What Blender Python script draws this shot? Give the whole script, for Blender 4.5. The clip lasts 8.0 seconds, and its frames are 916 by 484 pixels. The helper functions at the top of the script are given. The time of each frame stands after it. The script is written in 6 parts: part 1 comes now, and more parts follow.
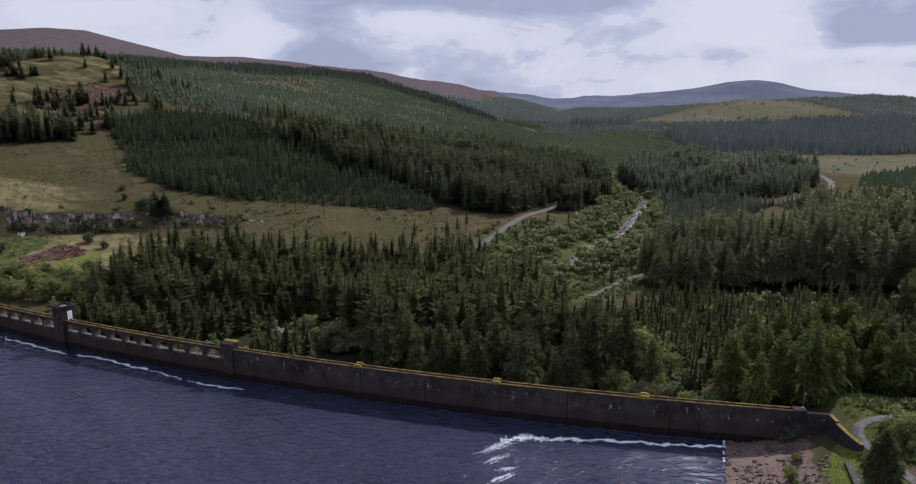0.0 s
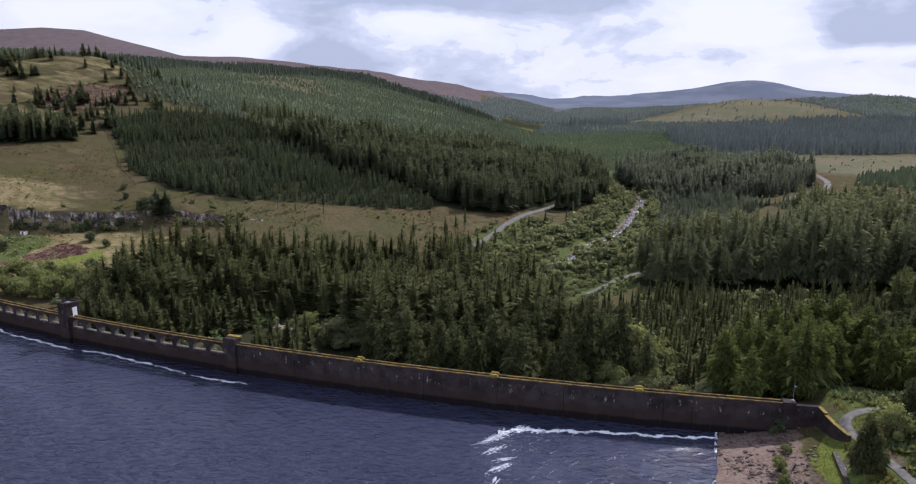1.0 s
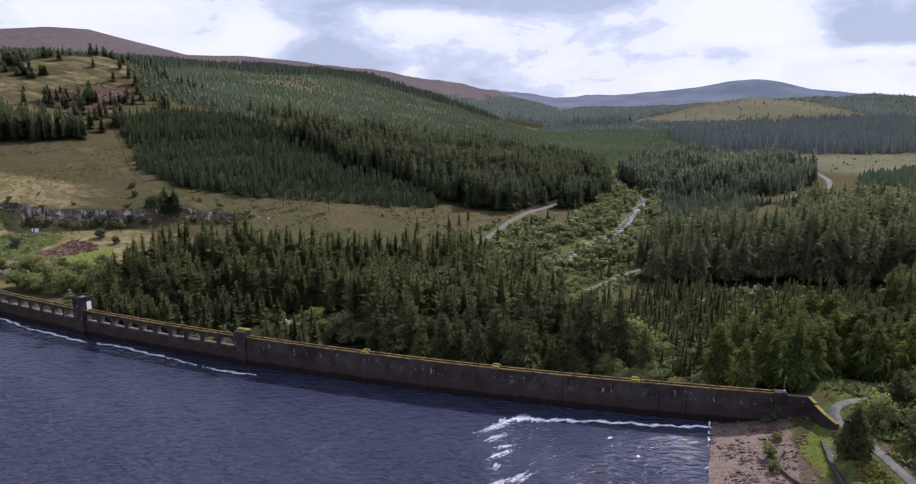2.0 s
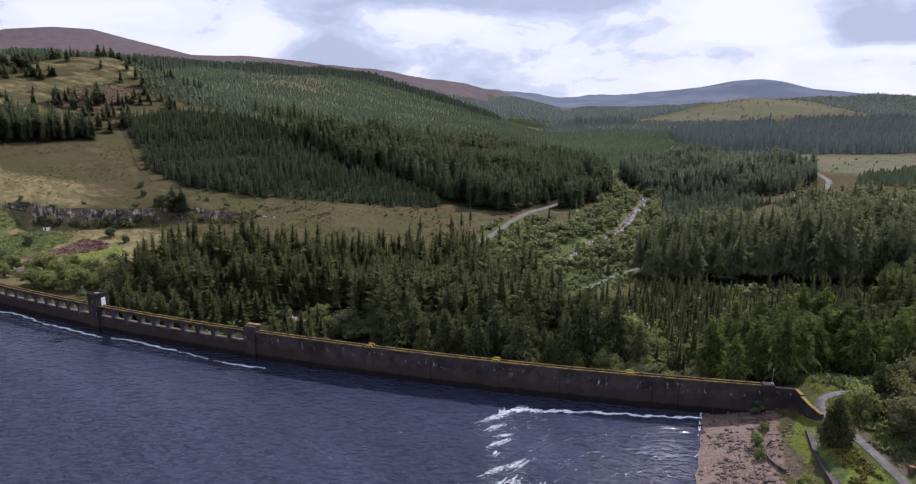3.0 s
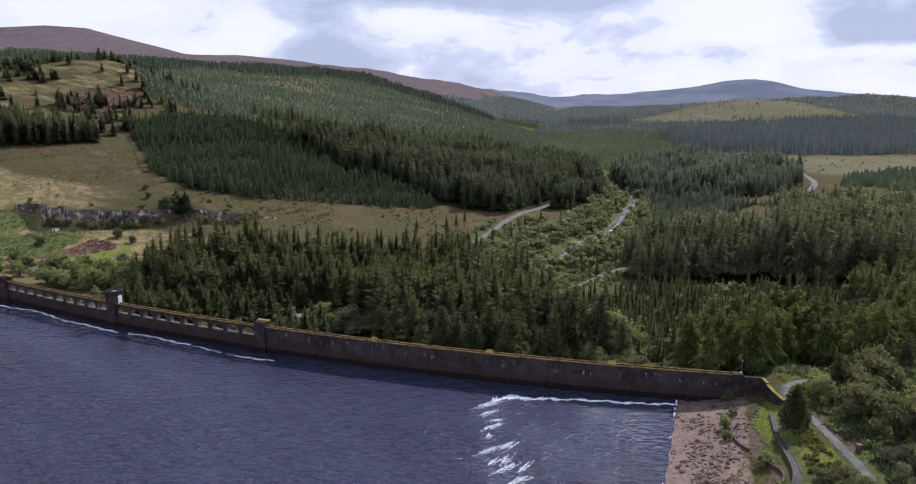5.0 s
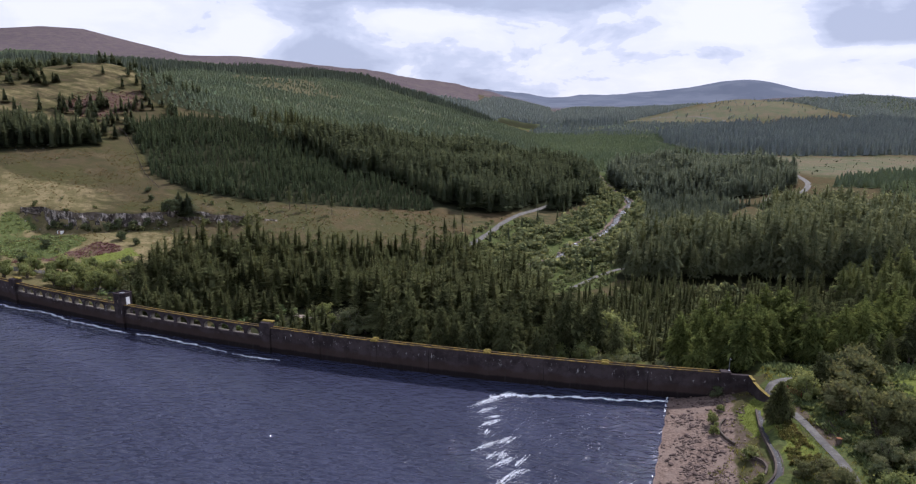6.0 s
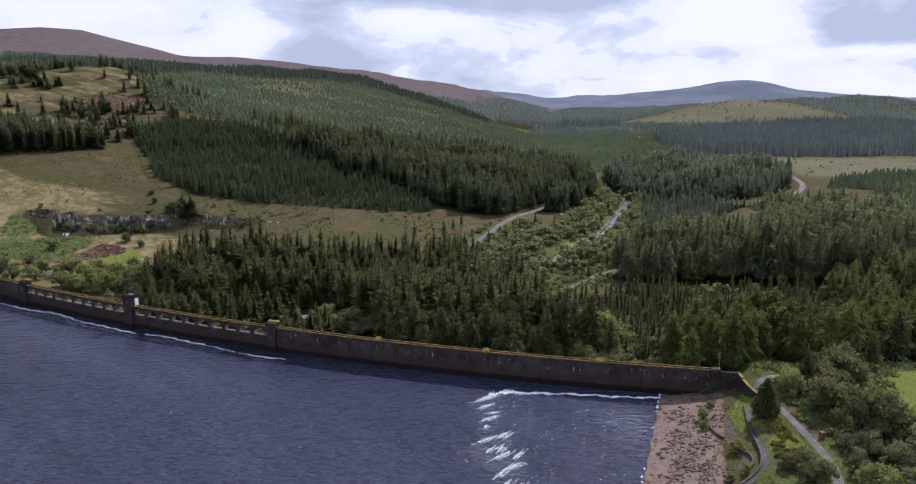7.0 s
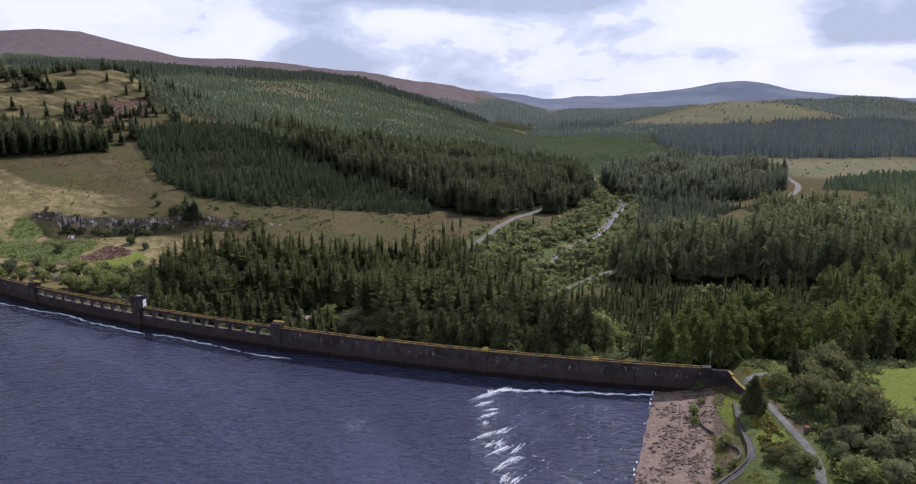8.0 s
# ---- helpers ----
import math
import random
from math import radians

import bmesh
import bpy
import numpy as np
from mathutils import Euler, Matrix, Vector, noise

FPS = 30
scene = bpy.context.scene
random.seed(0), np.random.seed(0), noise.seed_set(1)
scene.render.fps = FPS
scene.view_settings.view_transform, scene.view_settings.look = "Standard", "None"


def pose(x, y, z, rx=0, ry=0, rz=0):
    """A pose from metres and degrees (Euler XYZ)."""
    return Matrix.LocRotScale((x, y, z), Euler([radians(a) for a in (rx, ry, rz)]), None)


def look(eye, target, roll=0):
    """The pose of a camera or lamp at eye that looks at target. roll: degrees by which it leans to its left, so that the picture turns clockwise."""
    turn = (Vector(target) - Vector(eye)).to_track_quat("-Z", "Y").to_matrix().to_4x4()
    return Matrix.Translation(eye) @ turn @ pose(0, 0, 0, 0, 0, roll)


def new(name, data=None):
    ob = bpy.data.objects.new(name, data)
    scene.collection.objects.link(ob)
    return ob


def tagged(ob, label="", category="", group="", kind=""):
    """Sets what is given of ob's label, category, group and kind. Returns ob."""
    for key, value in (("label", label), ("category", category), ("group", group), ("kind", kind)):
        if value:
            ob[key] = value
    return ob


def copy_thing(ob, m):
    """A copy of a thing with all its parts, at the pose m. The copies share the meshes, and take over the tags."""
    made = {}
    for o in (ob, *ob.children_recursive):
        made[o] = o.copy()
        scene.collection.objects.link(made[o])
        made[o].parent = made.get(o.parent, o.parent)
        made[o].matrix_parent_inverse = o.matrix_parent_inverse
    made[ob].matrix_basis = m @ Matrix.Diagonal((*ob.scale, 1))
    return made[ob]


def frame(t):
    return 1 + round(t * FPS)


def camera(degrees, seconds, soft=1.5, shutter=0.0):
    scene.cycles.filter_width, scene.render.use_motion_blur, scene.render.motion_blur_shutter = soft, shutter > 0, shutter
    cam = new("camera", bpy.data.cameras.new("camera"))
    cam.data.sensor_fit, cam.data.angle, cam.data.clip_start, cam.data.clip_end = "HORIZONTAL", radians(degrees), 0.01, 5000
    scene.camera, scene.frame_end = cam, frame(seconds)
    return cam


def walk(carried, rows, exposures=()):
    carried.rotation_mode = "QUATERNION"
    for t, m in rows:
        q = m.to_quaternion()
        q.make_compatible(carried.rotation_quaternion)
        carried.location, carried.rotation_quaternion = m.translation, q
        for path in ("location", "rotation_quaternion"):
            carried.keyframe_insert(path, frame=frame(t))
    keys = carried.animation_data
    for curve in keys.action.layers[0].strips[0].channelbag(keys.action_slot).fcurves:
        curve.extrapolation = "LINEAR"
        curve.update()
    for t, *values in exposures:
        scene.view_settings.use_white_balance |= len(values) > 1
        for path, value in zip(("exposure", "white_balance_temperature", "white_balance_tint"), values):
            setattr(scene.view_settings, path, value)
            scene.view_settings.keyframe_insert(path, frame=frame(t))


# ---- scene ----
cam = camera(67, 8.0, soft=1.2)
PATH = [
    (0, (-5.145, 11.666, 54.301), (-5.277, 21.454, 52.257), 0.24),
    (0.5, (-5.163, 10.438, 54.296), (-5.276, 20.227, 52.253), 0.26),
    (1, (-5.132, 8.859, 54.294), (-5.242, 18.648, 52.251), 0.27),
    (1.5, (-5.096, 6.857, 54.392), (-5.223, 16.643, 52.341), 0.27),
    (3, (-4.683, -0.592, 55.442), (-4.883, 9.191, 53.379), 0.29),
    (3.5, (-4.616, -3.329, 55.996), (-4.797, 6.454, 53.929), 0.33),
    (4, (-4.632, -6.116, 56.618), (-4.790, 3.666, 54.546), 0.34),
    (4.5, (-4.793, -8.790, 57.419), (-4.927, 0.991, 55.340), 0.37),
    (6, (-5.248, -16.437, 60.038), (-5.319, -6.655, 57.963), 0.37),
    (6.5, (-5.438, -18.993, 60.864), (-5.496, -9.212, 58.782), 0.34),
    (7, (-5.667, -21.536, 61.672), (-5.708, -11.753, 59.601), 0.32),
    (7.5, (-5.806, -23.989, 62.414), (-5.834, -14.204, 60.351), 0.31),
    (8, (-5.846, -26.439, 63.142), (-5.869, -16.653, 61.082), 0.27),
]
walk(cam, [(t, look(eye, target, roll)) for t, eye, target, roll in PATH],
     exposures=[(0, -0.08, 5800, 19), (0.5, 0.31, 5800, 19), (1.0, 0.35, 5800, 19), (1.5, 0.38, 5800, 19), (8, 0.38, 5800, 19)])

# ---- sky and sun ----
SUN_AZ, SUN_EL = radians(34.0), radians(43.0)
sun_dir = Vector((math.sin(SUN_AZ) * math.cos(SUN_EL), math.cos(SUN_AZ) * math.cos(SUN_EL), math.sin(SUN_EL)))
sun = new("sun", bpy.data.lights.new("sun", "SUN"))
sun.data.energy, sun.data.angle, sun.data.color = 4.3, radians(0.6), (1.0, 0.95, 0.86)
sun.matrix_world = look(sun_dir * 400, (0, 0, 0))

world = bpy.data.worlds.new("sky")
scene.world = world
world.use_nodes = True
wn, wl = world.node_tree.nodes, world.node_tree.links
wn.clear()


def wnode(kind, **inputs):
    n = wn.new(kind)
    for k, v in inputs.items():
        n.inputs[k.replace("_", " ")].default_value = v
    return n


def wmath(op, a, b=None, clamp=False):
    n = wn.new("ShaderNodeMath")
    n.operation, n.use_clamp = op, clamp
    for i, v in enumerate((a, b)):
        if v is None:
            continue
        if isinstance(v, (int, float)):
            n.inputs[i].default_value = v
        else:
            wl.new(v, n.inputs[i])
    return n.outputs[0]


def wramp(fac, stops):
    n = wn.new("ShaderNodeValToRGB")
    n.color_ramp.interpolation = "EASE"
    while len(n.color_ramp.elements) < len(stops):
        n.color_ramp.elements.new(0.5)
    for el, (p, c) in zip(n.color_ramp.elements, stops):
        el.position, el.color = p, (*c, 1)
    wl.new(fac, n.inputs[0])
    return n.outputs[0]


sky = wn.new("ShaderNodeTexSky")
sky.sky_type, sky.sun_disc = "NISHITA", False
sky.sun_elevation, sky.sun_rotation = SUN_EL, SUN_AZ
way = wn.new("ShaderNodeTexCoord").outputs["Generated"]
sep = wn.new("ShaderNodeSeparateXYZ")
wl.new(way, sep.inputs[0])
az = wmath("ARCTAN2", sep.outputs[0], sep.outputs[1])
el = wmath("ARCSINE", sep.outputs[2])


def cloud_noise(across, upward, seed, detail, distort):
    c = wn.new("ShaderNodeCombineXYZ")
    wl.new(wmath("MULTIPLY", az, across), c.inputs[0])
    wl.new(wmath("MULTIPLY", el, upward), c.inputs[1])
    c.inputs[2].default_value = seed
    n = wnode("ShaderNodeTexNoise", Scale=1.0, Detail=detail, Roughness=0.56, Distortion=distort)
    wl.new(c.outputs[0], n.inputs["Vector"])
    return n.outputs[0]


def bank(a, e, wide, high, much):
    """A bank of cloud round a direction (radians), brighter or greyer than the rest."""
    du = wmath("DIVIDE", wmath("SUBTRACT", az, a), wide)
    dv = wmath("DIVIDE", wmath("SUBTRACT", el, e), high)
    r = wmath("ADD", wmath("MULTIPLY", du, du), wmath("MULTIPLY", dv, dv))
    return wmath("MULTIPLY", wmath("EXPONENT", wmath("MULTIPLY", r, -1.0)), much)


heap = cloud_noise(8.0, 17.0, 5.3, 12.0, 0.25)
wisp = cloud_noise(3.0, 9.0, 8.1, 6.0, 0.3)
level = wmath("ADD", wmath("ADD", wmath("MULTIPLY", heap, 1.15), wmath("MULTIPLY", wisp, 0.30)), -0.16)
for a, e, wide, high, much in ((-0.46, 0.075, 0.17, 0.075, 0.20), (-0.30, 0.075, 0.045, 0.05, 0.16), (-0.17, 0.075, 0.095, 0.075, -0.24), (-0.08, 0.103, 0.075, 0.014, 0.30),
                               (-0.02, 0.137, 0.22, 0.020, -0.30), (0.15, 0.128, 0.10, 0.014, -0.18), (0.16, 0.143, 0.09, 0.008, 0.30), (0.32, 0.115, 0.13, 0.035, 0.24),
                               (0.36, 0.085, 0.10, 0.018, 0.20), (0.57, 0.105, 0.09, 0.045, -0.46), (0.49, 0.084, 0.035, 0.014, -0.24), (0.535, 0.102, 0.022, 0.014, 0.26),
                               (0.52, 0.055, 0.10, 0.008, 0.26), (0.25, 0.055, 0.25, 0.014, -0.08), (0.12, 0.06, 0.05, 0.03, 0.08), (-0.02, 0.07, 0.12, 0.02, -0.05)):
    level = wmath("ADD", level, bank(a, e, wide, high, much))
tone = wramp(level, [(0.30, (3.6, 3.95, 4.7)), (0.45, (4.5, 4.85, 5.55)), (0.53, (5.3, 5.55, 6.1)), (0.565, (6.3, 6.4, 6.6)), (0.76, (6.9, 6.9, 6.95))])
# the heaps crowd towards the horizon and open to blue overhead
open_sky = wmath("SUBTRACT", 1.0, wmath("MULTIPLY", wramp(el, [(0.16, (0, 0, 0)), (0.55, (1, 1, 1))]), 0.48))
cover = wmath("MULTIPLY", wramp(wisp, [(0.20, (0.55, 0.55, 0.55)), (0.40, (0.97, 0.97, 0.97))]), open_sky)
# sky behind the camera brightened, an added fill for sides facing the camera
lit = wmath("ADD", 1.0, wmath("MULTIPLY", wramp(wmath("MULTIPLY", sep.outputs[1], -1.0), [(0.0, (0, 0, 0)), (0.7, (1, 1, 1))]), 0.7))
mix = wn.new("ShaderNodeMix")
mix.data_type = "RGBA"
wl.new(cover, mix.inputs["Factor"])
wl.new(sky.outputs[0], mix.inputs["A"])
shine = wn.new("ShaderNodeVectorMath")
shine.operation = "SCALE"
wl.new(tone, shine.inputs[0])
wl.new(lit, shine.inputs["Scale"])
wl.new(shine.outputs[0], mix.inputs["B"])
back = wn.new("ShaderNodeBackground")
back.inputs["Strength"].default_value = 0.106
wl.new(mix.outputs["Result"], back.inputs["Color"])
wl.new(back.outputs[0], wn.new("ShaderNodeOutputWorld").inputs[0])

# ---- materials ----
# The dam follows a wide arc; s is the way along its crest from the middle pilaster, to the right positive.
DAM_R, DAM_A0 = 575.0, radians(-13.98)
DAM_X0, DAM_Y0 = 0.0, 123.43


class Mat:
    """A small builder of node materials."""

    def __init__(self, name):
        self.m = bpy.data.materials.new(name)
        self.m.use_nodes = True
        self.n, self.l = self.m.node_tree.nodes, self.m.node_tree.links
        self.n.clear()
        self.out = self.n.new("ShaderNodeOutputMaterial")
        self.geo = None

    def where(self):
        if self.geo is None:
            self.geo = self.n.new("ShaderNodeNewGeometry")
        return self.geo.outputs["Position"]

    def put(self, sock, v):
        if hasattr(v, "is_output"):
            self.l.new(v, sock)
        elif isinstance(v, tuple) and len(v) == 3 and sock.type == "RGBA":
            sock.default_value = (*v, 1)
        else:
            sock.default_value = v

    def math(self, op, a, b=0.0, clamp=False):
        n = self.n.new("ShaderNodeMath")
        n.operation, n.use_clamp = op, clamp
        self.put(n.inputs[0], a)
        self.put(n.inputs[1], b)
        return n.outputs[0]

    def scaled(self, v, xyz):
        n = self.n.new("ShaderNodeMapping")
        self.put(n.inputs["Vector"], v)
        n.inputs["Scale"].default_value = xyz
        return n.outputs[0]

    def turned(self, v, xyz, rz):
        n = self.n.new("ShaderNodeMapping")
        self.put(n.inputs["Vector"], v)
        n.inputs["Scale"].default_value = xyz
        n.inputs["Rotation"].default_value = (0, 0, rz)
        return n.outputs[0]

    def noise(self, size, detail=4.0, rough=0.55, vec=None, distort=0.0):
        """Noise whose features are about size metres across."""
        n = self.n.new("ShaderNodeTexNoise")
        self.put(n.inputs["Vector"], self.where() if vec is None else vec)
        n.inputs["Scale"].default_value, n.inputs["Detail"].default_value = 1.0 / size, detail
        n.inputs["Roughness"].default_value, n.inputs["Distortion"].default_value = rough, distort
        return n.outputs[0]

    def step(self, v, lo, hi):
        n = self.n.new("ShaderNodeMapRange")
        n.interpolation_type = "SMOOTHSTEP"
        self.put(n.inputs["Value"], v)
        n.inputs["From Min"].default_value, n.inputs["From Max"].default_value = lo, hi
        return n.outputs[0]

    def mix(self, fac, a, b):
        n = self.n.new("ShaderNodeMix")
        n.data_type = "RGBA"
        self.put(n.inputs["Factor"], fac)
        self.put(n.inputs["A"], a)
        self.put(n.inputs["B"], b)
        return n.outputs["Result"]

    def attr(self, name):
        n = self.n.new("ShaderNodeAttribute")
        n.attribute_name = name
        return n.outputs["Fac"]

    def rand(self):
        return self.n.new("ShaderNodeObjectInfo").outputs["Random"]

    def island(self):
        n = self.n.new("ShaderNodeNewGeometry")
        return n.outputs["Random Per Island"]

    def bump(self, height, strength, distance):
        n = self.n.new("ShaderNodeBump")
        self.put(n.inputs["Height"], height)
        n.inputs["Strength"].default_value, n.inputs["Distance"].default_value = strength, distance
        return n.outputs[0]

    def done(self, colour, rough=0.85, normal=None, metal=0.0, leaf=0.0, spec=0.3, ior=None):
        p = self.n.new("ShaderNodeBsdfPrincipled")
        self.put(p.inputs["Base Color"], colour)
        self.put(p.inputs["Roughness"], rough)
        p.inputs["Metallic"].default_value = metal
        p.inputs["Specular IOR Level"].default_value = spec
        if ior:
            p.inputs["IOR"].default_value = ior
        if normal is not None:
            self.put(p.inputs["Normal"], normal)
        last = p.outputs[0]
        if leaf:
            t = self.n.new("ShaderNodeBsdfTranslucent")
            warm = self.n.new("ShaderNodeMix")
            warm.data_type, warm.blend_type = "RGBA", "MULTIPLY"
            warm.inputs["Factor"].default_value = 1.0
            self.put(warm.inputs["A"], colour)
            self.put(warm.inputs["B"], (1.55, 1.36, 1.0))
            self.put(t.inputs["Color"], warm.outputs["Result"])
            m = self.n.new("ShaderNodeMixShader")
            m.inputs[0].default_value = leaf
            self.l.new(last, m.inputs[1])
            self.l.new(t.outputs[0], m.inputs[2])
            last = m.outputs[0]
        self.l.new(last, self.out.inputs[0])
        return self.m


def leaf_mat(name, a, b, c, per_object, leaf=0.4, vary=1.0):
    """Foliage between the tones a and b, with a share of c; it varies from tree to tree, bough to bough and over each crown."""
    k = Mat(name)
    r = k.rand() if per_object else k.attr("tint")
    base = k.mix(r, a, b)
    base = k.mix(k.math("MULTIPLY", k.step(k.noise(2.2, 3.0), 0.48, 0.75), 0.75), base, c)
    bough = k.island()
    base = k.mix(k.math("MULTIPLY", k.step(bough, 0.5, 1.0), 0.7 * vary), base, tuple(v * 1.7 for v in b))
    base = k.mix(k.math("MULTIPLY", k.step(bough, 0.5, 0.0), 0.6 * vary), base, tuple(v * 0.5 for v in a))
    fine = k.noise(0.3, 3.0, 0.65)
    base = k.mix(k.math("MULTIPLY", k.step(fine, 0.42, 0.7), 0.5), base, tuple(v * 1.6 for v in b))
    base = k.mix(k.math("MULTIPLY", k.step(fine, 0.5, 0.3), 0.5), base, tuple(v * 0.5 for v in a))
    return k.done(base, 1.0, leaf=leaf, spec=0.0)


def plain_mat(name, a, b, size, rough=0.85, bump=0.3, depth=0.02, metal=0.0):
    k = Mat(name)
    n = k.noise(size, 6.0, 0.6)
    f = k.noise(size * 0.12, 4.0, 0.6)
    col = k.mix(k.step(n, 0.35, 0.68), a, b)
    col = k.mix(k.math("MULTIPLY", k.step(f, 0.45, 0.75), 0.4), col, tuple(v * 0.55 for v in a))
    return k.done(col, rough, k.bump(f, bump, depth), metal, spec=0.12)


def ground_mat():
    k = Mat("hill_ground")
    n1, n2, n3 = k.noise(26.0, 6.0, 0.62), k.noise(5.0, 6.0, 0.65), k.noise(0.7, 4.0, 0.65)
    dry = k.mix(k.step(n2, 0.35, 0.66), (0.082, 0.063, 0.036), (0.052, 0.049, 0.025))
    col = k.mix(k.step(n1, 0.42, 0.62), dry, (0.060, 0.058, 0.025))
    pale = k.noise(9.0, 6.0, 0.7, k.turned(k.where(), (0.35, 1.0, 1.0), radians(-20)))
    col = k.mix(k.math("MULTIPLY", k.step(pale, 0.54, 0.68), 0.5), col, (0.140, 0.108, 0.062))
    # pale lower field, darker pasture above: sun and cloud shade put into colour
    straw = k.math("ADD", k.attr("straw"), k.math("MULTIPLY", k.math("SUBTRACT", pale, 0.5), 2.2))
    col = k.mix(k.math("MULTIPLY", k.step(straw, 0.3, 0.75), 0.85), col, k.mix(k.step(n2, 0.38, 0.6), (0.225, 0.180, 0.096), (0.130, 0.112, 0.052)))
    col = k.mix(k.math("MULTIPLY", k.step(pale, 0.42, 0.30), 0.5), col, (0.105, 0.070, 0.055))
    col = k.mix(k.math("MULTIPLY", k.step(n3, 0.5, 0.75), 0.5), col, (0.080, 0.064, 0.032))
    tussock = k.noise(1.5, 5.0, 0.7)
    col = k.mix(k.math("MULTIPLY", k.step(tussock, 0.52, 0.66), 0.6), col, (0.072, 0.064, 0.028))
    rank = k.mix(k.step(n1, 0.42, 0.58), k.mix(k.step(n2, 0.4, 0.62), (0.054, 0.055, 0.028), (0.108, 0.088, 0.048)), k.mix(k.step(n2, 0.42, 0.58), (0.098, 0.070, 0.040), (0.066, 0.052, 0.028)))
    col = k.mix(k.attr("grassy"), col, rank)
    # moor of heather and peat on the high hills
    moor = k.mix(k.step(n1, 0.4, 0.65), (0.098, 0.077, 0.084), (0.122, 0.100, 0.092))
    moor = k.mix(k.step(n2, 0.52, 0.7), moor, (0.055, 0.050, 0.046))
    edge = k.math("ADD", k.attr("moor"), k.math("MULTIPLY", k.math("SUBTRACT", k.math("ADD", k.math("MULTIPLY", n1, 0.5), k.math("MULTIPLY", n2, 0.5)), 0.5), 1.6))
    col = k.mix(k.step(edge, 0.35, 0.65), col, moor)
    # distance haze on the far hills, put into the colour as slate blue
    haze_n = k.noise(160.0, 5.0, 0.6)
    slate = k.mix(k.step(haze_n, 0.42, 0.58), (0.108, 0.122, 0.156), (0.132, 0.146, 0.180))
    col = k.mix(k.attr("far_haze"), col, slate)
    # heather in flower
    edge = k.math("ADD", k.attr("heather"), k.math("MULTIPLY", k.math("SUBTRACT", n2, 0.5), 0.9))
    purple = k.mix(k.step(n3, 0.4, 0.65), (0.105, 0.056, 0.058), (0.070, 0.058, 0.032))
    col = k.mix(k.math("MULTIPLY", k.step(edge, 0.4, 0.6), k.step(n3, 0.62, 0.45)), col, purple)
    # bracken and rank green grass
    edge = k.math("ADD", k.attr("bracken"), k.math("MULTIPLY", k.math("SUBTRACT", n2, 0.5), 0.9))
    green = k.mix(k.step(n3, 0.35, 0.68), (0.090, 0.105, 0.038), (0.052, 0.066, 0.026))
    col = k.mix(k.step(edge, 0.4, 0.6), col, green)
    edge = k.math("ADD", k.attr("lush"), k.math("MULTIPLY", k.math("SUBTRACT", n2, 0.5), 1.0))
    col = k.mix(k.step(edge, 0.4, 0.6), col, k.mix(k.step(n3, 0.35, 0.68), (0.134, 0.154, 0.038), (0.086, 0.100, 0.026)))
    edge = k.math("ADD", k.attr("bare"), k.math("MULTIPLY", k.math("SUBTRACT", n2, 0.5), 1.0))
    col = k.mix(k.step(edge, 0.4, 0.62), col, k.mix(k.step(n3, 0.4, 0.65), (0.110, 0.086, 0.066), (0.075, 0.056, 0.042)))
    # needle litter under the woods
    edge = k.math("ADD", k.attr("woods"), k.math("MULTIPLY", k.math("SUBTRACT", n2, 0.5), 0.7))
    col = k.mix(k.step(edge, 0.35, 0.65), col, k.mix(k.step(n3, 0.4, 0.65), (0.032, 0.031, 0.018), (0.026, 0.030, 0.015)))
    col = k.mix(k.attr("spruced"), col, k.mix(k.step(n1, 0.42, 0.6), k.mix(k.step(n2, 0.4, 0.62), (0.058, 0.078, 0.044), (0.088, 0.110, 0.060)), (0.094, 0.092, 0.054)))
    # brash and stumps of felled ground
    edge = k.math("ADD", k.attr("felled"), k.math("MULTIPLY", k.math("SUBTRACT", n2, 0.5), 0.9))
    col = k.mix(k.step(edge, 0.4, 0.6), col, k.mix(k.step(k.math("ADD", k.math("MULTIPLY", n1, 0.6), k.math("MULTIPLY", n2, 0.4)), 0.46, 0.53), k.mix(k.step(n3, 0.4, 0.68), (0.104, 0.080, 0.044), (0.062, 0.052, 0.027)), k.mix(k.step(n3, 0.4, 0.68), (0.078, 0.072, 0.034), (0.042, 0.045, 0.020))))
    brash = k.noise(0.9, 4.0, 0.75)
    col = k.mix(k.math("MULTIPLY", k.math("MULTIPLY", k.step(brash, 0.6, 0.68), k.attr("felled")), 0.5), col, (0.16, 0.13, 0.09))
    # rough grazing where woods were cleared long ago
    old = k.mix(k.step(n1, 0.4, 0.6), k.mix(k.step(n2, 0.4, 0.62), (0.090, 0.104, 0.062), (0.118, 0.118, 0.068)), (0.142, 0.118, 0.078))
    col = k.mix(k.attr("cleared"), col, old)
    # gravel of the shore
    stones = k.n.new("ShaderNodeTexVoronoi")
    k.put(stones.inputs["Vector"], k.where())
    stones.inputs["Scale"].default_value = 3.2
    shade = k.mix(stones.outputs["Color"], (0.095, 0.066, 0.052), (0.215, 0.160, 0.132))
    shade = k.mix(k.step(n2, 0.45, 0.62), shade, (0.180, 0.136, 0.112))
    edge = k.math("ADD", k.attr("gravel"), k.math("MULTIPLY", k.math("SUBTRACT", n2, 0.5), 0.8))
    col = k.mix(k.step(edge, 0.42, 0.58), col, shade)
    h = k.math("ADD", k.math("MULTIPLY", n2, 0.6), k.math("MULTIPLY", n3, 0.35))
    return k.done(col, 1.0, k.bump(h, 0.7, 0.7), spec=0.0)


